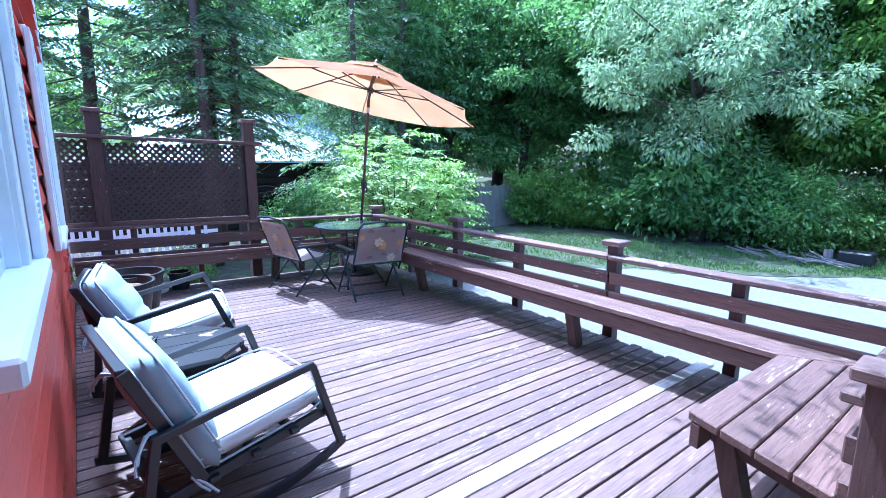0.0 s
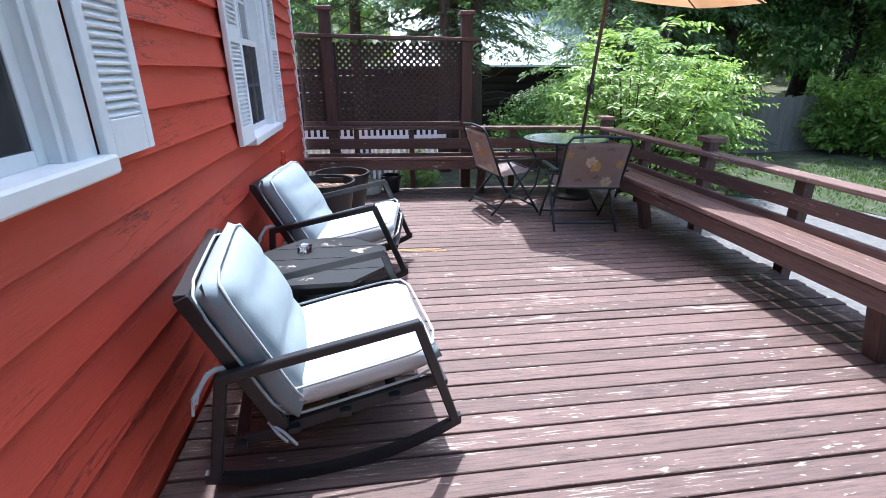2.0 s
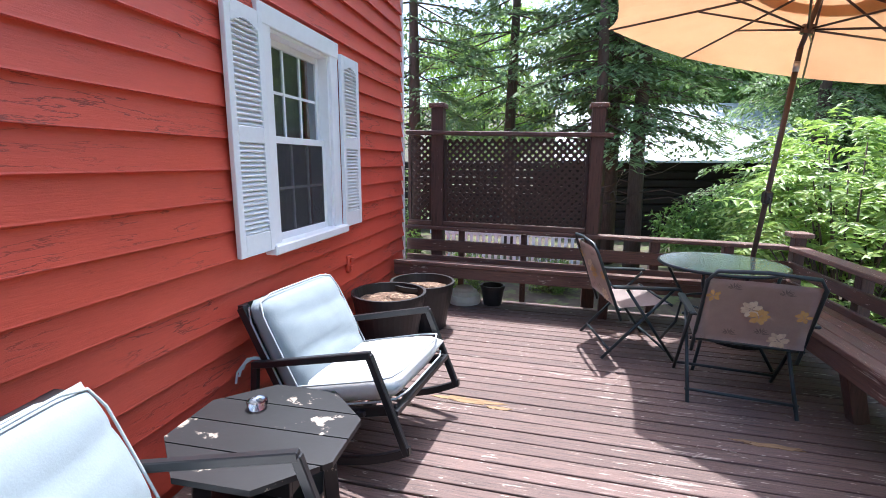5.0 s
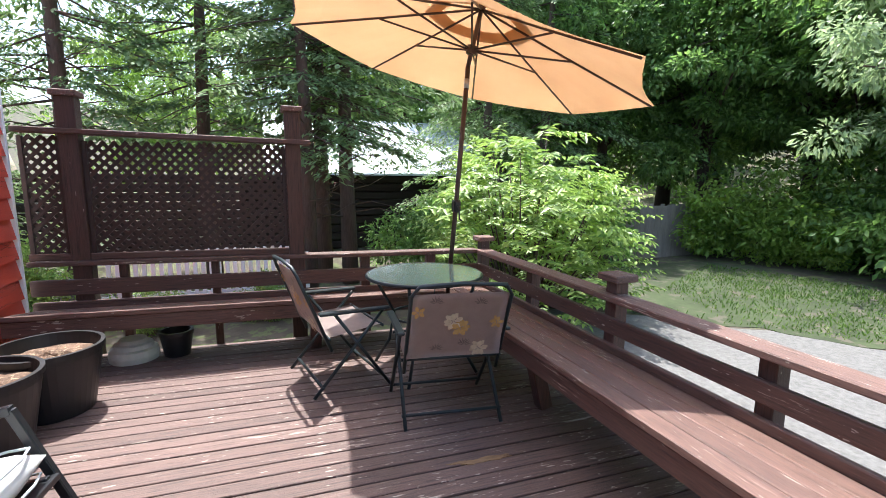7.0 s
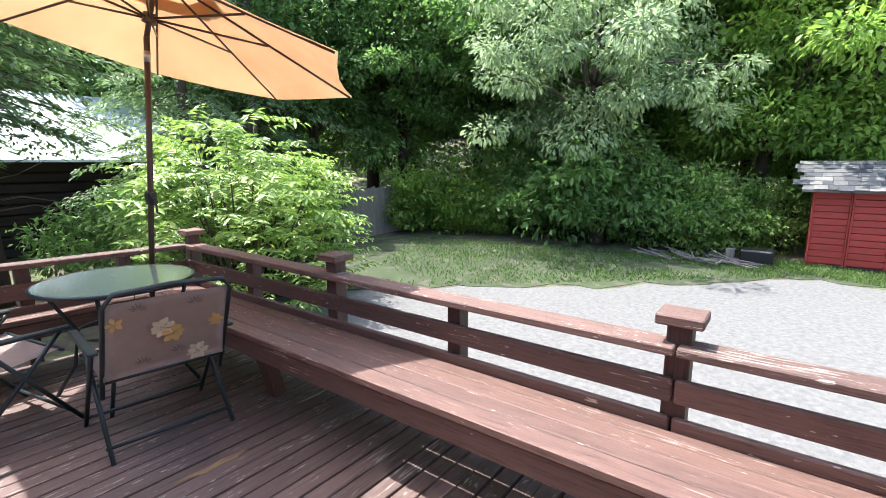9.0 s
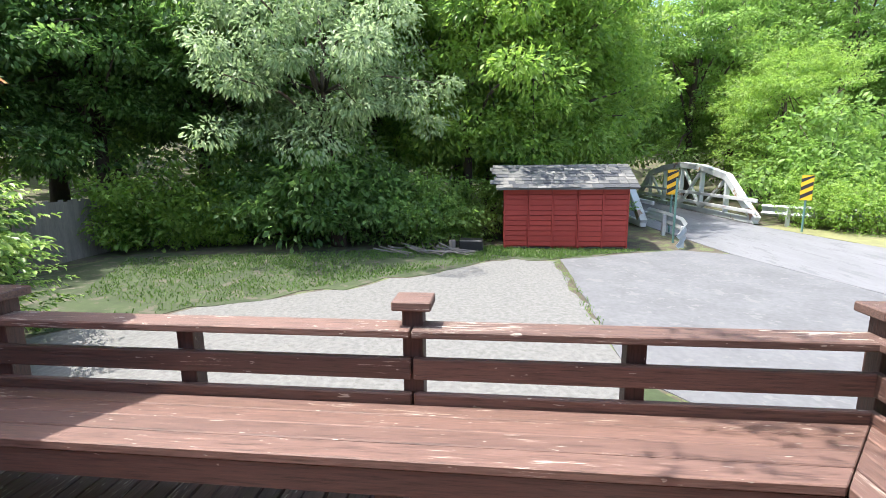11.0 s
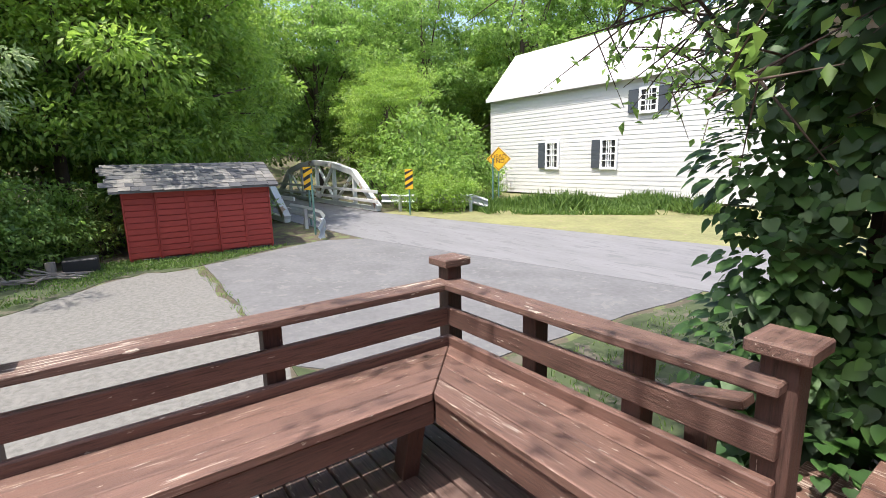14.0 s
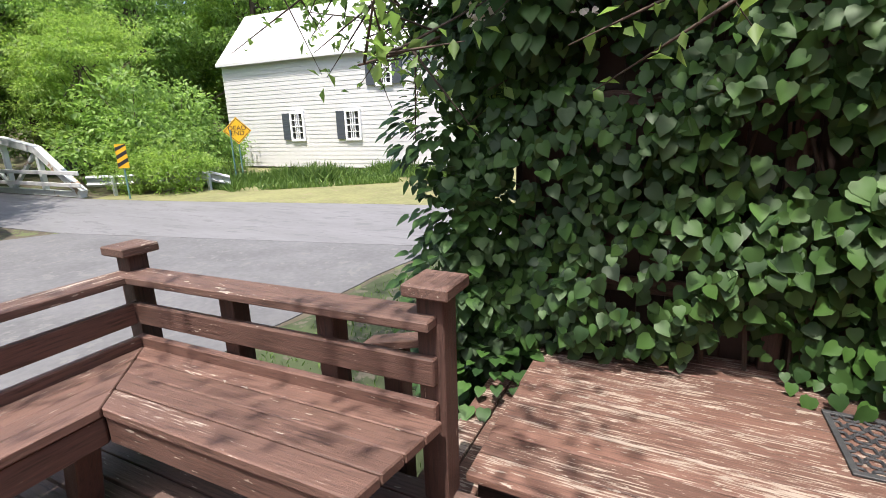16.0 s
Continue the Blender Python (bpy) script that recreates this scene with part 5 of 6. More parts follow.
for k in range(9):
    z = GROUND + 0.03 + 0.24 * k
    part("log", box_bm(-6.5, 7.5, 16.95 - 0.02 * (k % 2), 17.2, z, z + 0.215, 0.03), OLDWOOD, barn)
part("body", box_bm(1.0, 7.4, 17.15, 22.0, GROUND, GROUND + 2.2, 0), OLDWOOD, barn)
bm = bmesh.new()
q = [(1.6, 16.3, 1.42), (8.3, 16.3, 1.42), (8.3, 20.0, 3.3), (1.6, 20.0, 3.3)]
a = [bm.verts.new(p) for p in q]
b = [bm.verts.new((p[0], p[1], p[2] + 0.06)) for p in q]
bm.faces.new(a), bm.faces.new(b)
for i in range(4):
    bm.faces.new((a[i], a[(i + 1) % 4], b[(i + 1) % 4], b[i]))
part("roof", bm, TINROOF, barn, "pale tin roof")

# ---------- foliage ----------
def leaves_mesh(name, pos, axis, nrm, length, width, material, fold=0.25, heart=False):
    """Many leaves as one mesh: each a folded blade from its base along its axis."""
    n = len(pos)
    axis = axis / np.linalg.norm(axis, axis=1, keepdims=True)
    side = np.cross(axis, nrm)
    side /= np.linalg.norm(side, axis=1, keepdims=True) + 1e-9
    up = np.cross(side, axis)
    L, W = length[:, None], width[:, None]
    if heart:
        rim = [(0.0, 0.0), (-0.08, 0.26), (0.12, 0.49), (0.42, 0.48), (0.72, 0.27), (1.0, 0.0), (0.72, -0.27), (0.42, -0.48), (0.12, -0.49), (-0.08, -0.26)]
        pts = [pos + axis * L * p + side * W * q + up * (W * fold * abs(q) * 2 - L * 0.14 * max(0, p) ** 2) for p, q in rim] + [pos + axis * L * 0.4]
        m = 11
        tri = [(k, (k + 1) % 10, 10) for k in range(10)]
    else:
        pts = [pos, pos + axis * L * 0.5 + side * W * 0.5 + up * W * fold, pos + axis * L - up * L * 0.1, pos + axis * L * 0.5 - side * W * 0.5 + up * W * fold]
        m = 4
        tri = [(0, 1, 2), (0, 2, 3)]
    co = np.stack(pts, 1).reshape(-1, 3).astype(np.float32)
    base = (np.arange(n) * m)[:, None, None]
    idx = (base + np.array(tri)[None]).reshape(-1).astype(np.int32)
    me = bpy.data.meshes.new(name)
    me.vertices.add(len(co))
    me.vertices.foreach_set("co", co.reshape(-1))
    f = len(idx) // 3
    me.loops.add(len(idx))
    me.loops.foreach_set("vertex_index", idx)
    me.polygons.add(f)
    me.polygons.foreach_set("loop_start", np.arange(0, 3 * f, 3, dtype=np.int32))
    me.update(calc_edges=True)
    me.materials.append(material)
    return me


def clump_points(rs, centers, radii, per, flat=0.6):
    """Leaf places in clumps: outward shells, flattened."""
    c = np.repeat(centers, per, 0)
    r = np.repeat(radii, per)[:, None]
    d = rs.normal(size=c.shape)
    d /= np.linalg.norm(d, axis=1, keepdims=True)
    q = rs.uniform(0.35, 1.0, (len(c), 1)) ** 0.6
    off = d * r * q
    off[:, 2] *= flat
    return c + off, d


def crown_mesh(name, seed, rx, ry, rz, z0, clumps, per, size, material, rc=0.9, hang=0.35, slim=0.5, core=0.25, heart=False, flat=0.42):
    """A broad-leaved crown with an uneven outline, made of clumps on limbs."""
    rs = np.random.RandomState(seed)
    d = rs.normal(size=(clumps, 3))
    d /= np.linalg.norm(d, axis=1, keepdims=True)
    q = rs.uniform(core, 1.0, (clumps, 1)) ** 0.55
    lump = 1 + 0.22 * np.sin(d[:, :1] * 5 + seed) * np.cos(d[:, 1:2] * 4 + seed) + 0.12 * rs.normal(size=(clumps, 1))
    c = d * q * lump * np.array([rx, ry, rz])
    c[:, 2] += z0 + rz
    pos, dd = clump_points(rs, c, rs.uniform(0.5, 1.15, clumps) * rc, per, flat)
    n = len(pos)
    ax = dd + rs.normal(size=(n, 3)) * 0.5
    ax[:, 2] -= hang
    nr = rs.normal(size=(n, 3)) * 0.55
    nr[:, 2] += 1.0
    ln = size * rs.uniform(0.6, 1.3, n)
    return leaves_mesh(name, pos, ax, nr, ln, ln * slim, material, 0.15, heart), c


def trunk_bm(seed, h, r, ends, lean=(0, 0), limbs=10):
    rng = random.Random(seed)
    bm = bmesh.new()
    pts, rad = [], []
    for k in range(7):
        t = k / 6
        pts.append((lean[0] * t + 0.12 * math.sin(3 * t + seed), lean[1] * t + 0.12 * math.cos(2.5 * t + seed) - 0.12, h * t))
        rad.append(r * (1 - 0.75 * t) + (0.25 * r if k == 0 else 0))
    tube(bm, pts, rad, 8)
    for e in rng.sample(list(ends), min(limbs, len(ends))):
        k = rng.randint(2, 5)
        p = Vector(pts[k])
        e = Vector(e)
        m = p.lerp(e, 0.5) + Vector((0, 0, 0.3))
        tube(bm, [p, m, e], [rad[k] * 0.5, rad[k] * 0.3, 0.012], 5)
    return bm


def hemlock_mesh(name, seed, h, z0, r, material, per=85, layers=26):
    """A conifer: drooping flat sprays along tiers of branches."""
    rs = np.random.RandomState(seed)
    P, A, N, B = [], [], [], []
    for k in range(layers):
        t = k / (layers - 1)
        z = z0 + (h - z0) * t
        R = r * (1 - t) ** 0.7 * rs.uniform(0.75, 1.15) + 0.25
        nb = rs.randint(5, 8)
        for b in range(nb):
            a = rs.uniform(0, 2 * math.pi)
            out = np.array([math.cos(a), math.sin(a), 0])
            perp = np.array([-math.sin(a), math.cos(a), 0])
            RR = R * rs.uniform(0.6, 1.1)
            B.append((z, out * RR + np.array([0, 0, z - 0.28 * RR])))
            m = int(per * RR / 1.6) + 14
            s = rs.uniform(0.12, 1.0, m) ** 0.75
            w = (1 - s * 0.75) * 0.34 * RR
            o = rs.uniform(-1, 1, m)
            pos = out * (s * RR)[:, None] + perp * (o * w)[:, None]
            pos[:, 2] += z - 0.28 * RR * s ** 1.6 - 0.10 * np.abs(o) * RR * 0.5 + rs.normal(size=m) * 0.03
            ax = out * 0.7 + perp * (np.sign(o) * 0.8)[:, None] + rs.normal(size=(m, 3)) * 0.2
            ax[:, 2] -= 0.35
            nr = np.zeros((m, 3)) + rs.normal(size=(m, 3)) * 0.25
            nr[:, 2] += 1
            P.append(pos), A.append(ax), N.append(nr)
    P, A, N = np.concatenate(P), np.concatenate(A), np.concatenate(N)
    ln = rs.uniform(0.09, 0.20, len(P))
    return leaves_mesh(name, P, A, N, ln, ln * 0.34, material, 0.1), B


def tree(x, y, meshes, label, group, rz=0.0, s=1.0, z=GROUND, category="tree"):
    t = thing("tree", (0, 0, 0), label, category, group)
    for nm, me in meshes:
        ob = new(nm, me)
        ob.parent = t
    t.matrix_basis = pose(x, y, z, 0, 0, rz) @ Matrix.Scale(s, 4)
    return t


def kind_broad(seed, rx, rz, z0, clumps, per, size, material, h, r, bark=BARK, **kw):
    me, c = crown_mesh("crown", seed, rx, rx, rz, z0, clumps, per, size, material, **kw)
    return [("crown", me), ("trunk", to_mesh("trunk", trunk_bm(seed, h, r, [tuple(p) for p in c], limbs=16), bark, True))]


DARKT = kind_broad(1, 3.0, 4.0, 1.4, 125, 250, 0.155, L_DARK, 8.5, 0.20, rc=0.95)
DARKT2 = kind_broad(2, 3.2, 4.6, 1.0, 130, 245, 0.16, L_MID, 9.0, 0.20, rc=0.95)
BRIGHT = kind_broad(3, 3.0, 3.8, 0.8, 115, 245, 0.155, L_BRIGHT, 7.5, 0.16, rc=0.95)
WILLOW = kind_broad(4, 2.9, 2.5, 1.9, 150, 210, 0.135, L_WILLOW, 5.6, 0.17, rc=0.68, hang=0.7, slim=0.42, flat=0.6)
SHRUB = kind_broad(5, 1.5, 1.2, -0.1, 62, 105, 0.15, L_DARK, 1.8, 0.05, rc=0.72, core=0.1)
SHRUB2 = kind_broad(6, 1.5, 1.2, -0.1, 62, 105, 0.15, L_BRIGHT, 1.8, 0.05, rc=0.72, core=0.1)
SHRUB3 = kind_broad(7, 1.5, 1.3, -0.1, 62, 105, 0.15, L_MID, 1.8, 0.05, rc=0.72, core=0.1)


def kind_hemlock(seed, h, z0, r, lay, bare):
    me, B = hemlock_mesh("crown", seed, h, z0, r, L_HEM, layers=lay)
    bm = bmesh.new()
    tube(bm, [(0, 0, 0), (0.05, 0.03, h * 0.3), (-0.04, 0.02, h * 0.6), (0, 0, h)], [0.17, 0.13, 0.09, 0.02], 8)
    rng = random.Random(seed)
    for z, e in B[::2]:
        tube(bm, [(0, 0, z), tuple(e * 0.5 + np.array([0, 0, z * 0.5 + 0.03])), tuple(e)], [0.022, 0.014, 0.005], 4)
    for k in range(bare):
        a, z = rng.uniform(0, 6.28), rng.uniform(1.2, z0 + 1.5)
        R = rng.uniform(0.5, 1.4)
        tube(bm, [(0, 0, z), (R * 0.5 * math.cos(a), R * 0.5 * math.sin(a), z + 0.1), (R * math.cos(a), R * math.sin(a), z + rng.uniform(-0.2, 0.4))], [0.016, 0.01, 0.004], 4)
    return [("crown", me), ("trunk", to_mesh("trunk", bm, BARK2, True))]


HEM = kind_hemlock(21, 9.5, 2.9, 2.3, 20, 26)
HEM2 = kind_hemlock(22, 10.5, 0.9, 2.9, 32, 6)

WOODS = "trees at the edge of the woods"
for x, y, k, rz, s in ((2.35, 11.6, 0, 10, 0.9), (3.2, 12.3, 0, 120, 1.0), (2.75, 12.9, 0, 60, 1.05), (0.6, 13.4, 0, 200, 1.0), (-1.6, 13.0, 0, 290, 1.05), (-4.2, 14.5, 1, 15, 1.0), (7.4, 14.8, 1, 70, 0.95), (9.6, 15.4, 1, 160, 1.05)):
    tree(x, y, HEM2 if k else HEM, "tall hemlock with drooping dark green sprays" if k else "slender hemlock with bare lower trunk and drooping sprays", WOODS, rz, s)
for x, y, k, rz, s in ((12.2, 16.4, 0, 0, 1.1), (14.4, 14.2, 0, 40, 1.05), (15.6, 11.6, 0, 90, 1.1), (17.0, 9.6, 1, 10, 1.15), (17.6, 6.6, 1, 150, 1.1), (17.8, 3.9, 2, 20, 1.2), (18.8, 1.6, 2, 75, 1.2), (20.8, 0.2, 2, 200, 1.25),
                       (20.5, 12.5, 1, 300, 1.4), (22.0, 7.0, 1, 250, 1.5), (23.5, 3.0, 0, 25, 1.5), (16.5, 17.5, 1, 130, 1.4), (11.0, 20.5, 0, 220, 1.4), (26.0, 10.5, 2, 15, 1.6), (26.0, 0.8, 2, 320, 1.6), (27.5, 5.0, 2, 60, 1.6),
                       (24.5, -9.8, 2, 30, 0.85), (30.5, -1.0, 1, 70, 1.5), (33.0, -9.5, 1, 110, 1.35), (29.5, -12.0, 2, 80, 1.1), (35.5, -5.0, 2, 180, 1.6), (37.0, -13.5, 1, 240, 1.6), (33.0, -17.5, 1, 15, 1.5), (39.0, 2.0, 1, 280, 1.8), (36.0, 9.0, 0, 140, 1.8), (42.0, -20.0, 1, 20, 1.9), (36.0, -27.0, 2, 50, 1.7), (30.0, -25.0, 1, 33, 1.8), (24.0, -30.0, 1, 133, 1.9), (36.0, -36.0, 2, 233, 2.0), (8.0, 25.5, 0, 44, 1.5), (14.0, 24.0, 1, 66, 1.6), (22.0, 20.0, 0, 77, 1.6), (-2.5, 29.0, 2, 95, 1.2), (-12.0, 24.0, 1, 60, 1.3), (5.0, 31.0, 2, 20, 1.3)):
    tree(x, y, (DARKT, DARKT2, BRIGHT)[k], ("dark green broad-leaved tree", "tall green broad-leaved tree", "bright yellow-green broad-leaved tree")[k] + " in the woods", WOODS, rz, s)
tree(14.1, 7.2, WILLOW, "silvery-green fine-leaved willow with leaning trunk", "", 30, 1.08)
for i, (x, y, k, s) in enumerate(((13.9, 10.4, 1, 0.8), (14.6, 9.0, 0, 0.9), (14.5, 5.9, 0, 1.0), (14.9, 7.3, 0, 1.1), (14.4, 4.4, 2, 0.85), (15.3, 3.4, 2, 0.8), (13.8, 11.7, 1, 0.85), (13.3, 12.9, 1, 0.75), (15.6, 10.2, 1, 0.9), (16.2, 5.0, 1, 0.9), (18.4, -7.9, 1, 0.75), (17.2, -8.6, 1, 0.62), (19.6, -8.9, 1, 0.95), (21.3, -9.6, 2, 1.2), (20.4, -11.6, 2, 0.8), (21.4, -14.2, 2, 0.75), (23.3, -13.4, 2, 1.3), (6.4, 14.2, 0, 0.9), (4.9, 12.4, 0, 0.55), (1.6, 10.2, 2, 0.30), (0.2, 10.0, 2, 0.32), (9.2, 13.6, 0, 0.8), (-1.4, 10.4, 2, 0.5), (17.0, 1.8, 2, 0.9), (18.0, -0.4, 2, 0.9))):
    t = tree(x, y, (SHRUB, SHRUB2, SHRUB3)[k], ("dark green leafy shrub", "bright yellow-green leafy shrub", "green leafy shrub")[k] + " at the wood's edge", "shrubs at the edge of the woods", i * 47, s * (0.75, 1.2, 0.95, 1.3, 0.85)[i % 5], category="shrub")
    t.name = "shrub"

# wooded hillside behind
bm = bmesh.new()
rows = []
for i in range(12):
    row = []
    for j in range(25):
        a = radians(-75 + 190 * j / 24)
        d = 34 + 9 * i
        z = GROUND - 0.4 + 1.55 * i + 1.0 * noise.noise(Vector((i * 0.7, j * 0.5, 2)))
        row.append(bm.verts.new((6 + d * math.cos(a), 0 + d * math.sin(a), z if i else GROUND - 0.6)))
    rows.append(row)
for a, b in zip(rows, rows[1:]):
    for j in range(24):
        bm.faces.new((a[j], a[j + 1], b[j + 1], b[j]))
tagged(part("ground", bm, DIRT, smooth=True), "dark wooded hillside rising behind the valley", "hillside", kind="structure")
rs = np.random.RandomState(40)
cs = []
for k in range(760):
    a = math.radians(rs.uniform(-72, 72))
    d = rs.uniform(40, 112)
    cs.append((6 + d * math.cos(a), d * math.sin(a), GROUND + (d - 34) / 9 * 1.55 + rs.uniform(2, 8)))
cs = np.array(cs)
pos, dd = clump_points(rs, cs, rs.uniform(1.6, 3.4, len(cs)), 210, 1.0)
nn = len(pos)
ln = rs.uniform(0.5, 1.0, nn)
nr = rs.normal(size=(nn, 3)) * 0.5
nr[:, 2] += 1
fw = new("far_woods", leaves_mesh("far_woods", pos, dd + rs.normal(size=(nn, 3)) * 0.5, nr, ln, ln * 0.6, L_MID))
tagged(fw, "hazy green woods covering the far hillside", "woods", kind="stuff")

# sumac-like bush by the deck corner: arching compound leaves
def compound_bush(x, y, seed, n, spread, h0, h1):
    rs = np.random.RandomState(seed)
    P, A, N, L = [], [], [], []
    stems = bmesh.new()
    for k in range(n):
        a = rs.uniform(0, 2 * math.pi)
        q = rs.uniform(0.1, 1.0) ** 0.6
        z = h0 + (h1 - h0) * rs.uniform(0, 1) ** 0.8 * (1.15 - 0.5 * q)
        root = np.array([math.cos(a) * q * spread, math.sin(a) * q * spread, z])
        out = np.array([math.cos(a + rs.uniform(-0.9, 0.9)), math.sin(a + rs.uniform(-0.9, 0.9)), rs.uniform(0.1, 0.7)])
        out /= np.linalg.norm(out)
        ln = rs.uniform(0.40, 0.75)
        side = np.cross(out, [0, 0, 1])
        side /= np.linalg.norm(side)
        m = 8
        for i in range(m):
            t = (i + 1) / m
            p = root + out * ln * t + np.array([0, 0, -0.30 * ln * t * t])
            for s in (-1, 1):
                P.append(p)
                A.append(out * 0.55 + side * s + np.array([0, 0, -0.45]) + rs.normal(size=3) * 0.22)
                N.append(np.array([0, 0, 1.0]) + out * 0.3 + rs.normal(size=3) * 0.35)
                L.append(0.165 * (1 - 0.45 * abs(t - 0.45)) * rs.uniform(0.75, 1.15))
        if k % 9 == 0:
            tube(stems, [(0.15 * math.cos(a), 0.15 * math.sin(a), 0), tuple(root * [0.6, 0.6, 0.5]), tuple(root)], [0.022, 0.015, 0.006], 5)
    P, A, N, L = np.array(P), np.array(A), np.array(N), np.array(L)
    t = thing("bush", (0, 0, 0), "tall bright green bush with arching feathery compound leaves", "bush")
    ob = new("foliage", leaves_mesh("foliage", P, A, N, L, L * 0.36, L_SUMAC, 0.2))
    ob.parent = t
    o2 = new("stem", to_mesh("stem", stems, BARK, True))
    o2.parent = t
    tagged(o2, kind="stuff")
    t.matrix_basis = pose(x, y, GROUND, 0, 0, 0)
    return t


compound_bush(5.2, 8.9, 60, 400, 1.1, 0.15, 2.75)
compound_bush(6.2, 9.4, 61, 290, 1.0, 0.10, 2.35)
compound_bush(5.3, 9.9, 62, 190, 0.9, 0.3, 2.8)

# ---------- vine-covered screen at the landing ----------
vy = -0.28
vf = thing("vine_screen", (0.9, vy, 0), "brown wooden fence panel hidden under a climbing vine", "fence")
for x in (-0.6, 0.92, 2.2):
    part("post", box_bm(x - 0.045, x + 0.045, vy - 0.09, vy, GROUND, 2.1, 0.004), WOOD_Z, vf)
for z in (0.35, 0.70, 1.35, 1.95):
    part("rail", box_bm(-1.2, 2.3, vy - 0.035, vy, z, z + 0.09, 0.004), WOOD_X, vf)
for k in range(24):
    x = -1.2 + 0.146 * k
    part("board", box_bm(x, x + 0.1455, vy - 0.10, vy - 0.08, -0.2, 2.05, 0.003), LATTICE, vf)
rs = np.random.RandomState(77)


def vine_leaves(n, smin, smax):
    x = rs.uniform(-1.3, 2.65, n)
    z = rs.uniform(0.06, 3.2, n)
    d = 0.06 + 0.24 * rs.uniform(0, 1, n) ** 1.2 + 0.07 * np.sin(x * 4.1 + 1) * np.sin(z * 3.1) + 0.07 * np.sin(z * 7.2 + x * 3)
    e = np.clip(x - 2.05, 0, 1)
    y = vy + d - e * 0.5 * rs.uniform(0, 1, n)
    top = np.clip(z - 1.9, 0, 1)
    y += top * 0.25 * rs.uniform(-1, 1, n)
    keep = rs.uniform(0, 1, n) < np.clip(1.1 - 0.85 * (np.sin(x * 5.3 + 2 + np.sin(z * 2.1)) * np.sin(z * 6.1 + x) > 0.45), 0, 1)
    keep &= ~((z < 0.22) & (np.sin(x * 6.3) > 0.1) & (x < 1.3))
    x, y, z = x[keep], y[keep], z[keep]
    m = len(x)
    pos = np.stack([x, y, z], 1)
    ax = np.stack([rs.normal(size=m) * 0.5, 0.45 + 0.2 * rs.normal(size=m), -0.75 + 0.25 * rs.normal(size=m)], 1)
    nr = np.stack([rs.normal(size=m) * 0.4, 1.0 + 0.2 * rs.normal(size=m), 0.35 + 0.35 * rs.normal(size=m)], 1)
    s = rs.uniform(smin, smax, m)
    return pos, ax, nr, s


pos, ax, nr, s = vine_leaves(12500, 0.045, 0.100)
vine = thing("climbing_vine", (0.9, vy, 0), "dense climbing hydrangea with heart-shaped green leaves and white blooms", "vine")
ob = new("foliage", leaves_mesh("foliage", pos - np.array([0.9, vy, 0]), ax, nr, s, s * 0.92, L_VINE, 0.10, True))
tagged(ob, kind="stuff")
ob.parent = vine
# leaves that bulge over the path beside the step
n = 4200
cc = np.array([[2.45, -0.35, 0.1], [2.60, -0.30, 0.7], [2.75, -0.4, 1.2], [2.65, -0.5, 1.75], [2.35, 0.0, -0.25], [2.3, -0.3, 2.4], [2.85, -0.5, 2.2], [2.6, -0.15, 0.25], [2.5, -0.4, 2.9], [1.9, -0.2, 2.9], [2.75, -0.55, -0.3], [2.2, -0.1, 2.0]])
p2, d2 = clump_points(rs, cc, np.full(len(cc), 0.42), n // len(cc), 1.0)
m = len(p2)
s2 = rs.uniform(0.055, 0.105, m)
ob = new("foliage", leaves_mesh("foliage", p2 - np.array([0.9, vy, 0]), d2 + np.array([0, 0.3, -0.7]), d2 * 0.9 + np.array([0, 0.45, 0.25]), s2, s2 * 0.92, L_VINE, 0.10, True))
tagged(ob, kind="stuff")
ob.parent = vine
rng = random.Random(9)
bm = bmesh.new()
for k in range(16):
    x = rng.uniform(-1.0, 2.3)
    p = [(x, vy + 0.03, 0.0)]
    for j in range(6):
        p.append((p[-1][0] + rng.uniform(-0.12, 0.12), vy + rng.uniform(0.02, 0.10), 0.42 * (j + 1)))
    tube(bm, p, [0.012, 0.011, 0.010, 0.009, 0.008, 0.006, 0.004], 5)
part("stem", bm, BARK, vine, kind="stuff")
fl = []
for k in range(22):
    cx, cz = rng.uniform(1.6, 2.7), rng.uniform(1.75, 2.6)
    for j in range(16):
        fl.append((cx + rng.uniform(-0.09, 0.09), vy + 0.34 + rng.uniform(-0.05, 0.06), cz + rng.uniform(-0.05, 0.05)))
fl = np.array(fl)
m = len(fl)
ob = new("bloom", leaves_mesh("bloom", fl - np.array([0.9, vy, 0]), rs.normal(size=(m, 3)), np.tile([0.0, 0.8, 0.6], (m, 1)) + rs.normal(size=(m, 3)) * 0.3, np.full(m, 0.032), np.full(m, 0.030), PETAL, 0.1, True))
tagged(ob, "flat white lacecap flower clusters", kind="stuff")
ob.parent = vine

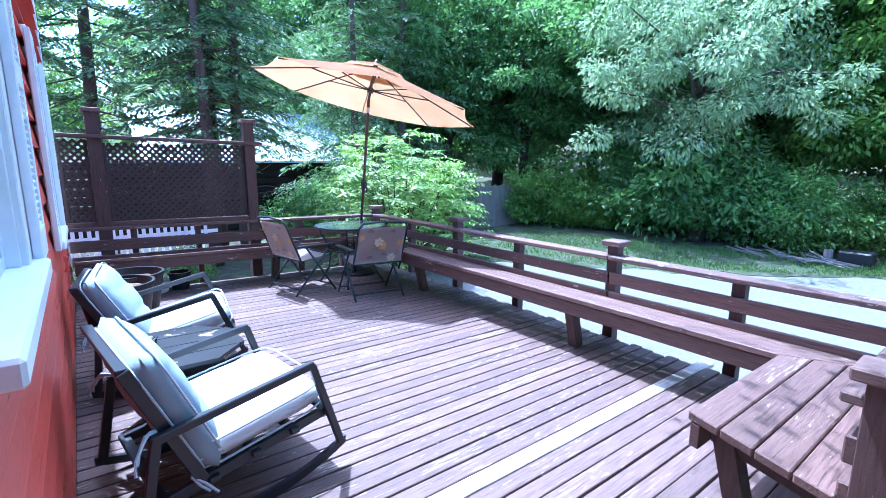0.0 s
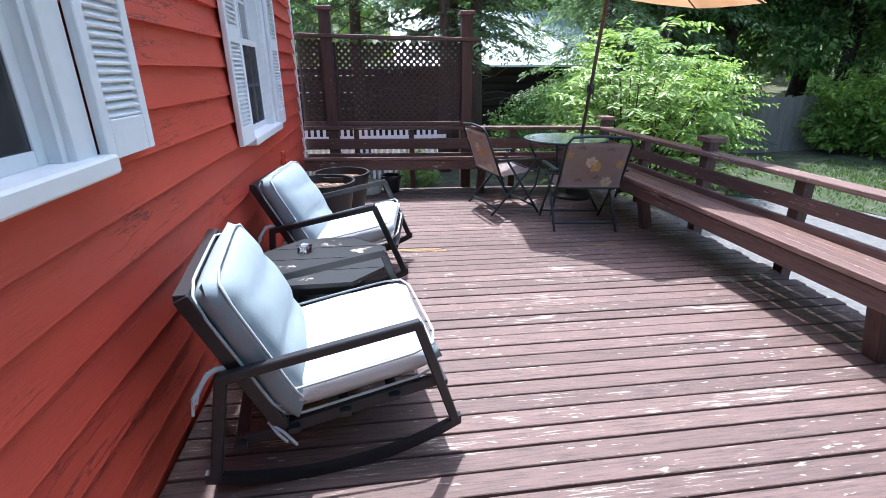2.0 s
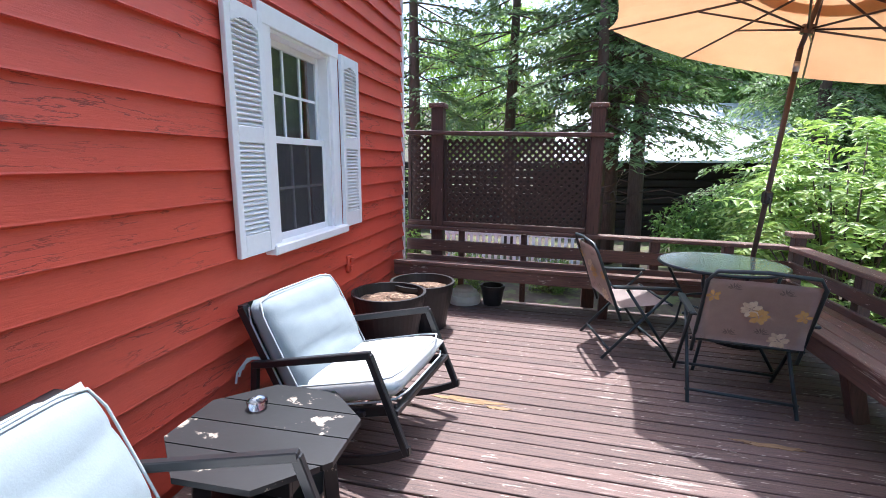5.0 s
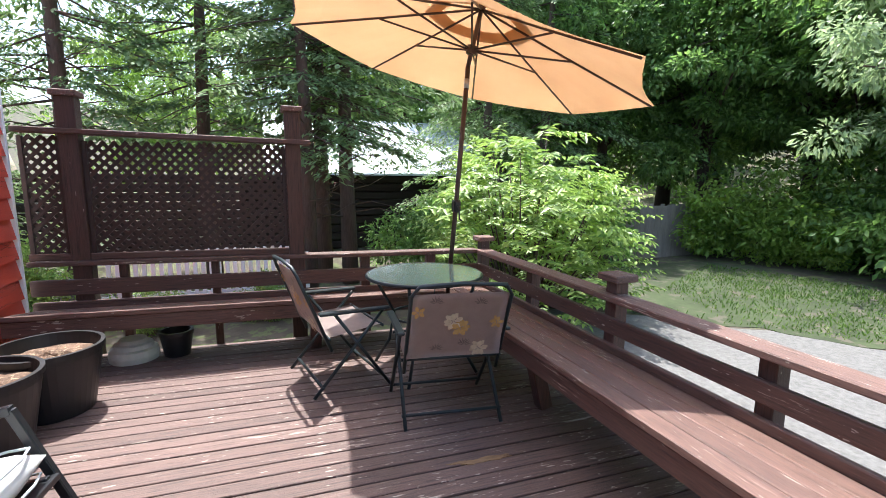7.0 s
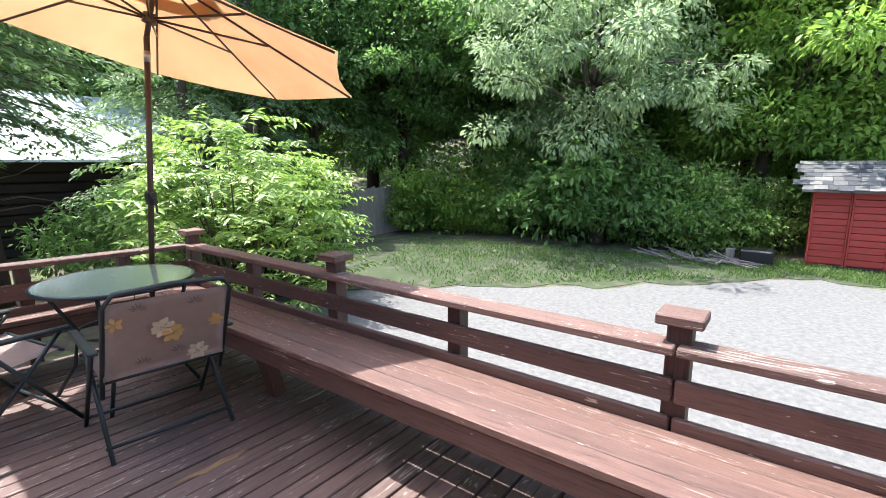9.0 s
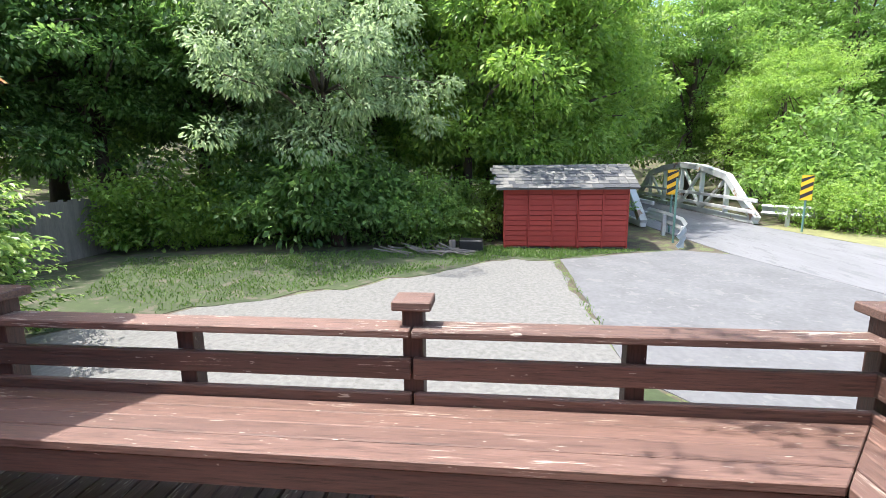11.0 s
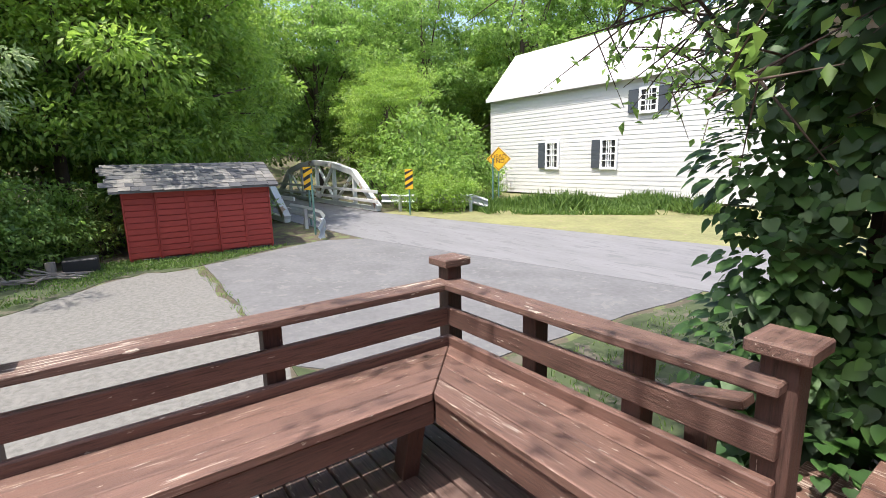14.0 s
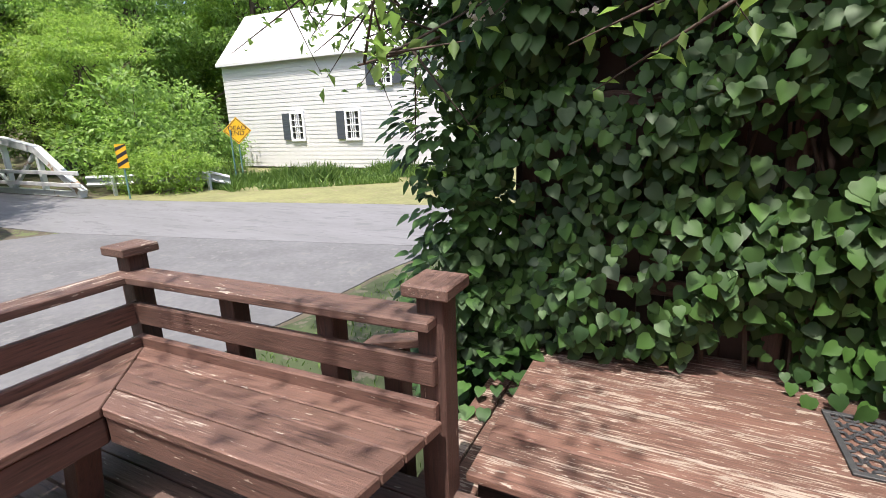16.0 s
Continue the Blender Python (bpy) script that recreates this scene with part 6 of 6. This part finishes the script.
# overhanging apple branches above the vine
ap = thing("tree", (1.9, -1.7, GROUND), "gnarled old apple tree with sparse small leaves over the lawn", "tree")
bm = bmesh.new()
trunk = [(1.9, -1.7, GROUND), (2.0, -1.6, 0.6), (2.3, -1.5, 1.5), (2.7, -1.4, 2.3)]
tube(bm, trunk + [(2.75, -0.6, 3.6), (2.6, 0.6, 4.6), (2.7, 2.4, 4.9)], [0.16, 0.13, 0.10, 0.08, 0.07, 0.05, 0.02], 8)
tips = []
for k in range(60):
    a = rng.uniform(0, 2 * math.pi)
    s0 = Vector(trunk[rng.randint(2, 3)])
    L = rng.uniform(0.9, 2.6)
    p1 = s0 + Vector((math.cos(a) * L * 0.5, math.sin(a) * L * 0.5, rng.uniform(0.3, 0.9)))
    p2 = s0 + Vector((math.cos(a + 0.2) * L, math.sin(a + 0.2) * L, rng.uniform(0.0, 1.2)))
    tube(bm, [s0, s0.lerp(p1, 0.5) + Vector((0, 0, rng.uniform(-0.08, 0.12))), p1, p1.lerp(p2, 0.5) + Vector((rng.uniform(-0.1, 0.1), rng.uniform(-0.1, 0.1), rng.uniform(-0.1, 0.1))), p2], [0.024, 0.018, 0.013, 0.009, 0.004], 5)
    for j in range(8):
        q = p1.lerp(p2, rng.uniform(0.1, 1.0))
        e = q + Vector((rng.uniform(-0.5, 0.5), rng.uniform(-0.5, 0.5), rng.uniform(-0.5, 0.3)))
        tube(bm, [q, e], [0.007, 0.002], 4)
        for t in range(7):
            tips.append(tuple(q.lerp(e, rng.uniform(0.2, 1.1)) + Vector((rng.uniform(-0.04, 0.04), rng.uniform(-0.04, 0.04), rng.uniform(-0.04, 0.04)))))
part("trunk", bm, BARK, ap, smooth=True)
rc = np.random.RandomState(91)
for count, size, mid, per in ((230, (2.3, 0.9, 0.6), (2.2, 0.75, 4.6), 55), (30, (1.7, 1.2, 0.6), (2.7, 2.6, 4.7), 30)):
    cd = rc.normal(size=(count, 3))
    cd /= np.linalg.norm(cd, axis=1, keepdims=True)
    cd = cd * rc.uniform(0.2, 1.0, (count, 1)) ** 0.5 * np.array(size) + np.array(mid)
    cpos, cdir = clump_points(rc, cd, rc.uniform(0.22, 0.42, count), per, 0.7)
    tips += [tuple(p) for p in cpos]
tp = np.array(tips)
m = len(tp)
la = rs.uniform(0.05, 0.10, m)
ob = new("crown", leaves_mesh("crown", tp - np.array([1.9, -1.7, GROUND]), rs.normal(size=(m, 3)), rs.normal(size=(m, 3)) * 0.5 + np.array([0, 0, 1.0]), la, la * 0.55, L_MID))
ob.parent = ap

# ---------- grass and weeds ----------
def grass(name, label, pts, hmin, hmax, w=0.012, lean=0.5, material=L_GRASS):
    n = len(pts)
    ax = rs.normal(size=(n, 3)) * lean
    ax[:, 2] = 1.0
    nr = rs.normal(size=(n, 3))
    nr[:, 2] = 0.1
    h = rs.uniform(hmin, hmax, n)
    ob = new(name, leaves_mesh(name, pts, ax, nr, h, np.full(n, w) * rs.uniform(0.7, 1.3, n), material, 0.1))
    return tagged(ob, label, "grass", kind="stuff")


def scatter(n, poly_a, poly_b, poly_c, poly_d):
    u, v = rs.uniform(0, 1, (n, 1)), rs.uniform(0, 1, (n, 1))
    a, b, c, d = (np.array(p) for p in (poly_a, poly_b, poly_c, poly_d))
    xy = (a * (1 - u) + b * u) * (1 - v) + (d * (1 - u) + c * u) * v
    return np.concatenate([xy, np.full((n, 1), GROUND)], 1)


q = scatter(20000, (7.0, 8.8), (12.6, 2.4), (13.6, 4.6), (12.0, 11.5))
keep = np.array([noise.noise(Vector((p[0] * 0.8, p[1] * 0.8, 1.0))) > -0.02 + 0.5 * rs.uniform(-1, 1) for p in q])
grass("grass", "thin patchy short grass by the gravel", q[keep], 0.03, 0.09, 0.02)
weeds = scatter(26000, (15.0, -8.9), (9.0, -14.0), (14.0, -17.0), (20.5, -10.5))
weeds = weeds[np.array([noise.noise(Vector((p[0] * 0.5, p[1] * 0.5, 4.0))) > -0.18 + 0.25 * rs.uniform(-1, 1) for p in weeds])]
tall = np.array([0.22 + 0.75 * max(0.0, 0.35 + noise.noise(Vector((p[0] * 0.45, p[1] * 0.45, 8.0))) + 0.4 * noise.noise(Vector((p[0] * 1.6, p[1] * 1.6, 2.0)))) for p in weeds])
grass("grass", "tall weeds and grass along the far roadside", weeds, 0.08, tall, 0.05, 0.6)
grass("grass", "thin weeds beside the deck", scatter(1600, (2.5, 0.9), (4.8, 1.2), (4.8, -3.5), (2.5, -3.0)), 0.03, 0.10, 0.012)
grass("grass", "short grass round the shed", scatter(4000, (12.4, 1.4), (13.7, -1.0), (14.2, 3.0), (13.0, 3.2)), 0.03, 0.10, 0.02)

grass("grass", "weeds growing along the broken asphalt edge", scatter(320, (7.6, 1.22), (12.3, 1.24), (12.3, 1.44), (7.6, 1.40)), 0.02, 0.07, 0.012)

# ---------- debris by the woods ----------
wpile = thing("brush_pile", (13.2, 4.4, GROUND), "low pile of sticks and litter at the wood's edge", "brush pile")
for k in range(26):
    a = rng.uniform(0, 3.14)
    x, y = 13.2 + rng.uniform(-0.4, 0.4), 4.4 + rng.uniform(-1.0, 1.0)
    l = rng.uniform(0.2, 0.6)
    bm = bmesh.new()
    tube(bm, [(x - l * math.cos(a), y - l * math.sin(a), GROUND + 0.03), (x + l * math.cos(a), y + l * math.sin(a), GROUND + rng.uniform(0.03, 0.22))], 0.018, 5)
    part("stick", bm, GREYWOOD, wpile)
tub = thing("bin", (13.5, 3.25, GROUND), "low black plastic tub beside the shed", "tub")
bm = bmesh.new()
box(bm, 13.3, 13.75, 3.0, 3.6, GROUND, GROUND + 0.30, 0.03)
part("body", bm, PLASTIC, tub)
lg = thing("log", (13.5, 3.75, GROUND), "short cut log standing by the tub", "log")
bm = bmesh.new()
tube(bm, [(13.45, 3.78, GROUND), (13.45, 3.78, GROUND + 0.28)], 0.09, 10)
part("body", bm, GREYWOOD, lg)

# ---------- deck boards ----------
rng = random.Random(3)
variants = []
for v in range(3):
    variants.append((to_mesh("deck_board", box_bm(0, 3.70 + 0.02 * v, 0, P_B - (0.007, 0.010, 0.013)[v], -0.032, 0.0, 0.003, True), DECK_X), to_mesh("deck_board", box_bm(0, 2.75, 0, P_B - 0.008, -0.032, 0.0, 0.003, True), RAW_X)))
short_board = to_mesh("deck_board", box_bm(0, 1.125, 0, P_B - 0.008, -0.032, 0.0, 0.003, True), DECK_X)
y = 2.280 - 12 * P_B
k = 0
while y + P_B < 7.12:
    raw = abs(y + P_B / 2 - 2.325) < P_B / 2
    ob = part("deck_board", variants[k % 3][0], None, floor)
    ob.location = (0.022, y, deck(0.022) + rng.uniform(-0.0015, 0.0015))
    ob.rotation_euler = (rng.uniform(-0.006, 0.006), 0, rng.uniform(-0.0006, 0.0006))
    if raw:
        ob.data = short_board
        o2 = part("deck_board", variants[0][1], None, floor, "bare unpainted board")
        o2.location = (1.150, y, deck(1.150))
    y += P_B
    k += 1
lb = to_mesh("landing_board", box_bm(-0.9, 2.06, 0, 0.135, -0.035, 0.0, 0.004), LAND_X)
y = RYS - 0.065 - 0.14
while y > -0.5:
    ob = part("landing_board", lb, None, land)
    ob.location = (-1.0 + rng.uniform(-0.004, 0.004) + 0.0, y - 0.4, 0.006)
    y -= 0.14
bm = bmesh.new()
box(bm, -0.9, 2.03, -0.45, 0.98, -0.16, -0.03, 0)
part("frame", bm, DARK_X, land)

ROT = plain("rotten_wood", (0.27, 0.175, 0.09), 0.95, var=0.5, scale=40, relief=1.0, spot=(0.08, 0.045, 0.03), spot_at=0.58, axis=(0.4, 2, 2))
rr = random.Random(17)
for cx, cy, lx, ly in ((1.10, 4.95, 0.24, 0.035), (1.28, 4.905, 0.09, 0.02), (2.72, 4.90, 0.15, 0.028), (2.58, 4.915, 0.07, 0.012)):
    pts = [(cx + lx * math.cos(a) * rr.uniform(0.6, 1.05), cy + ly * math.sin(a) * rr.uniform(0.5, 1.05)) for a in [2 * math.pi * q / 22 for q in range(22)]]
    bm = poly_bm(pts, -0.004, 0.0025)
    for v in bm.verts:
        v.co.z += deck(v.co.x)
    part("worn_patch", bm, ROT, floor, "splintered orange rotten wood")
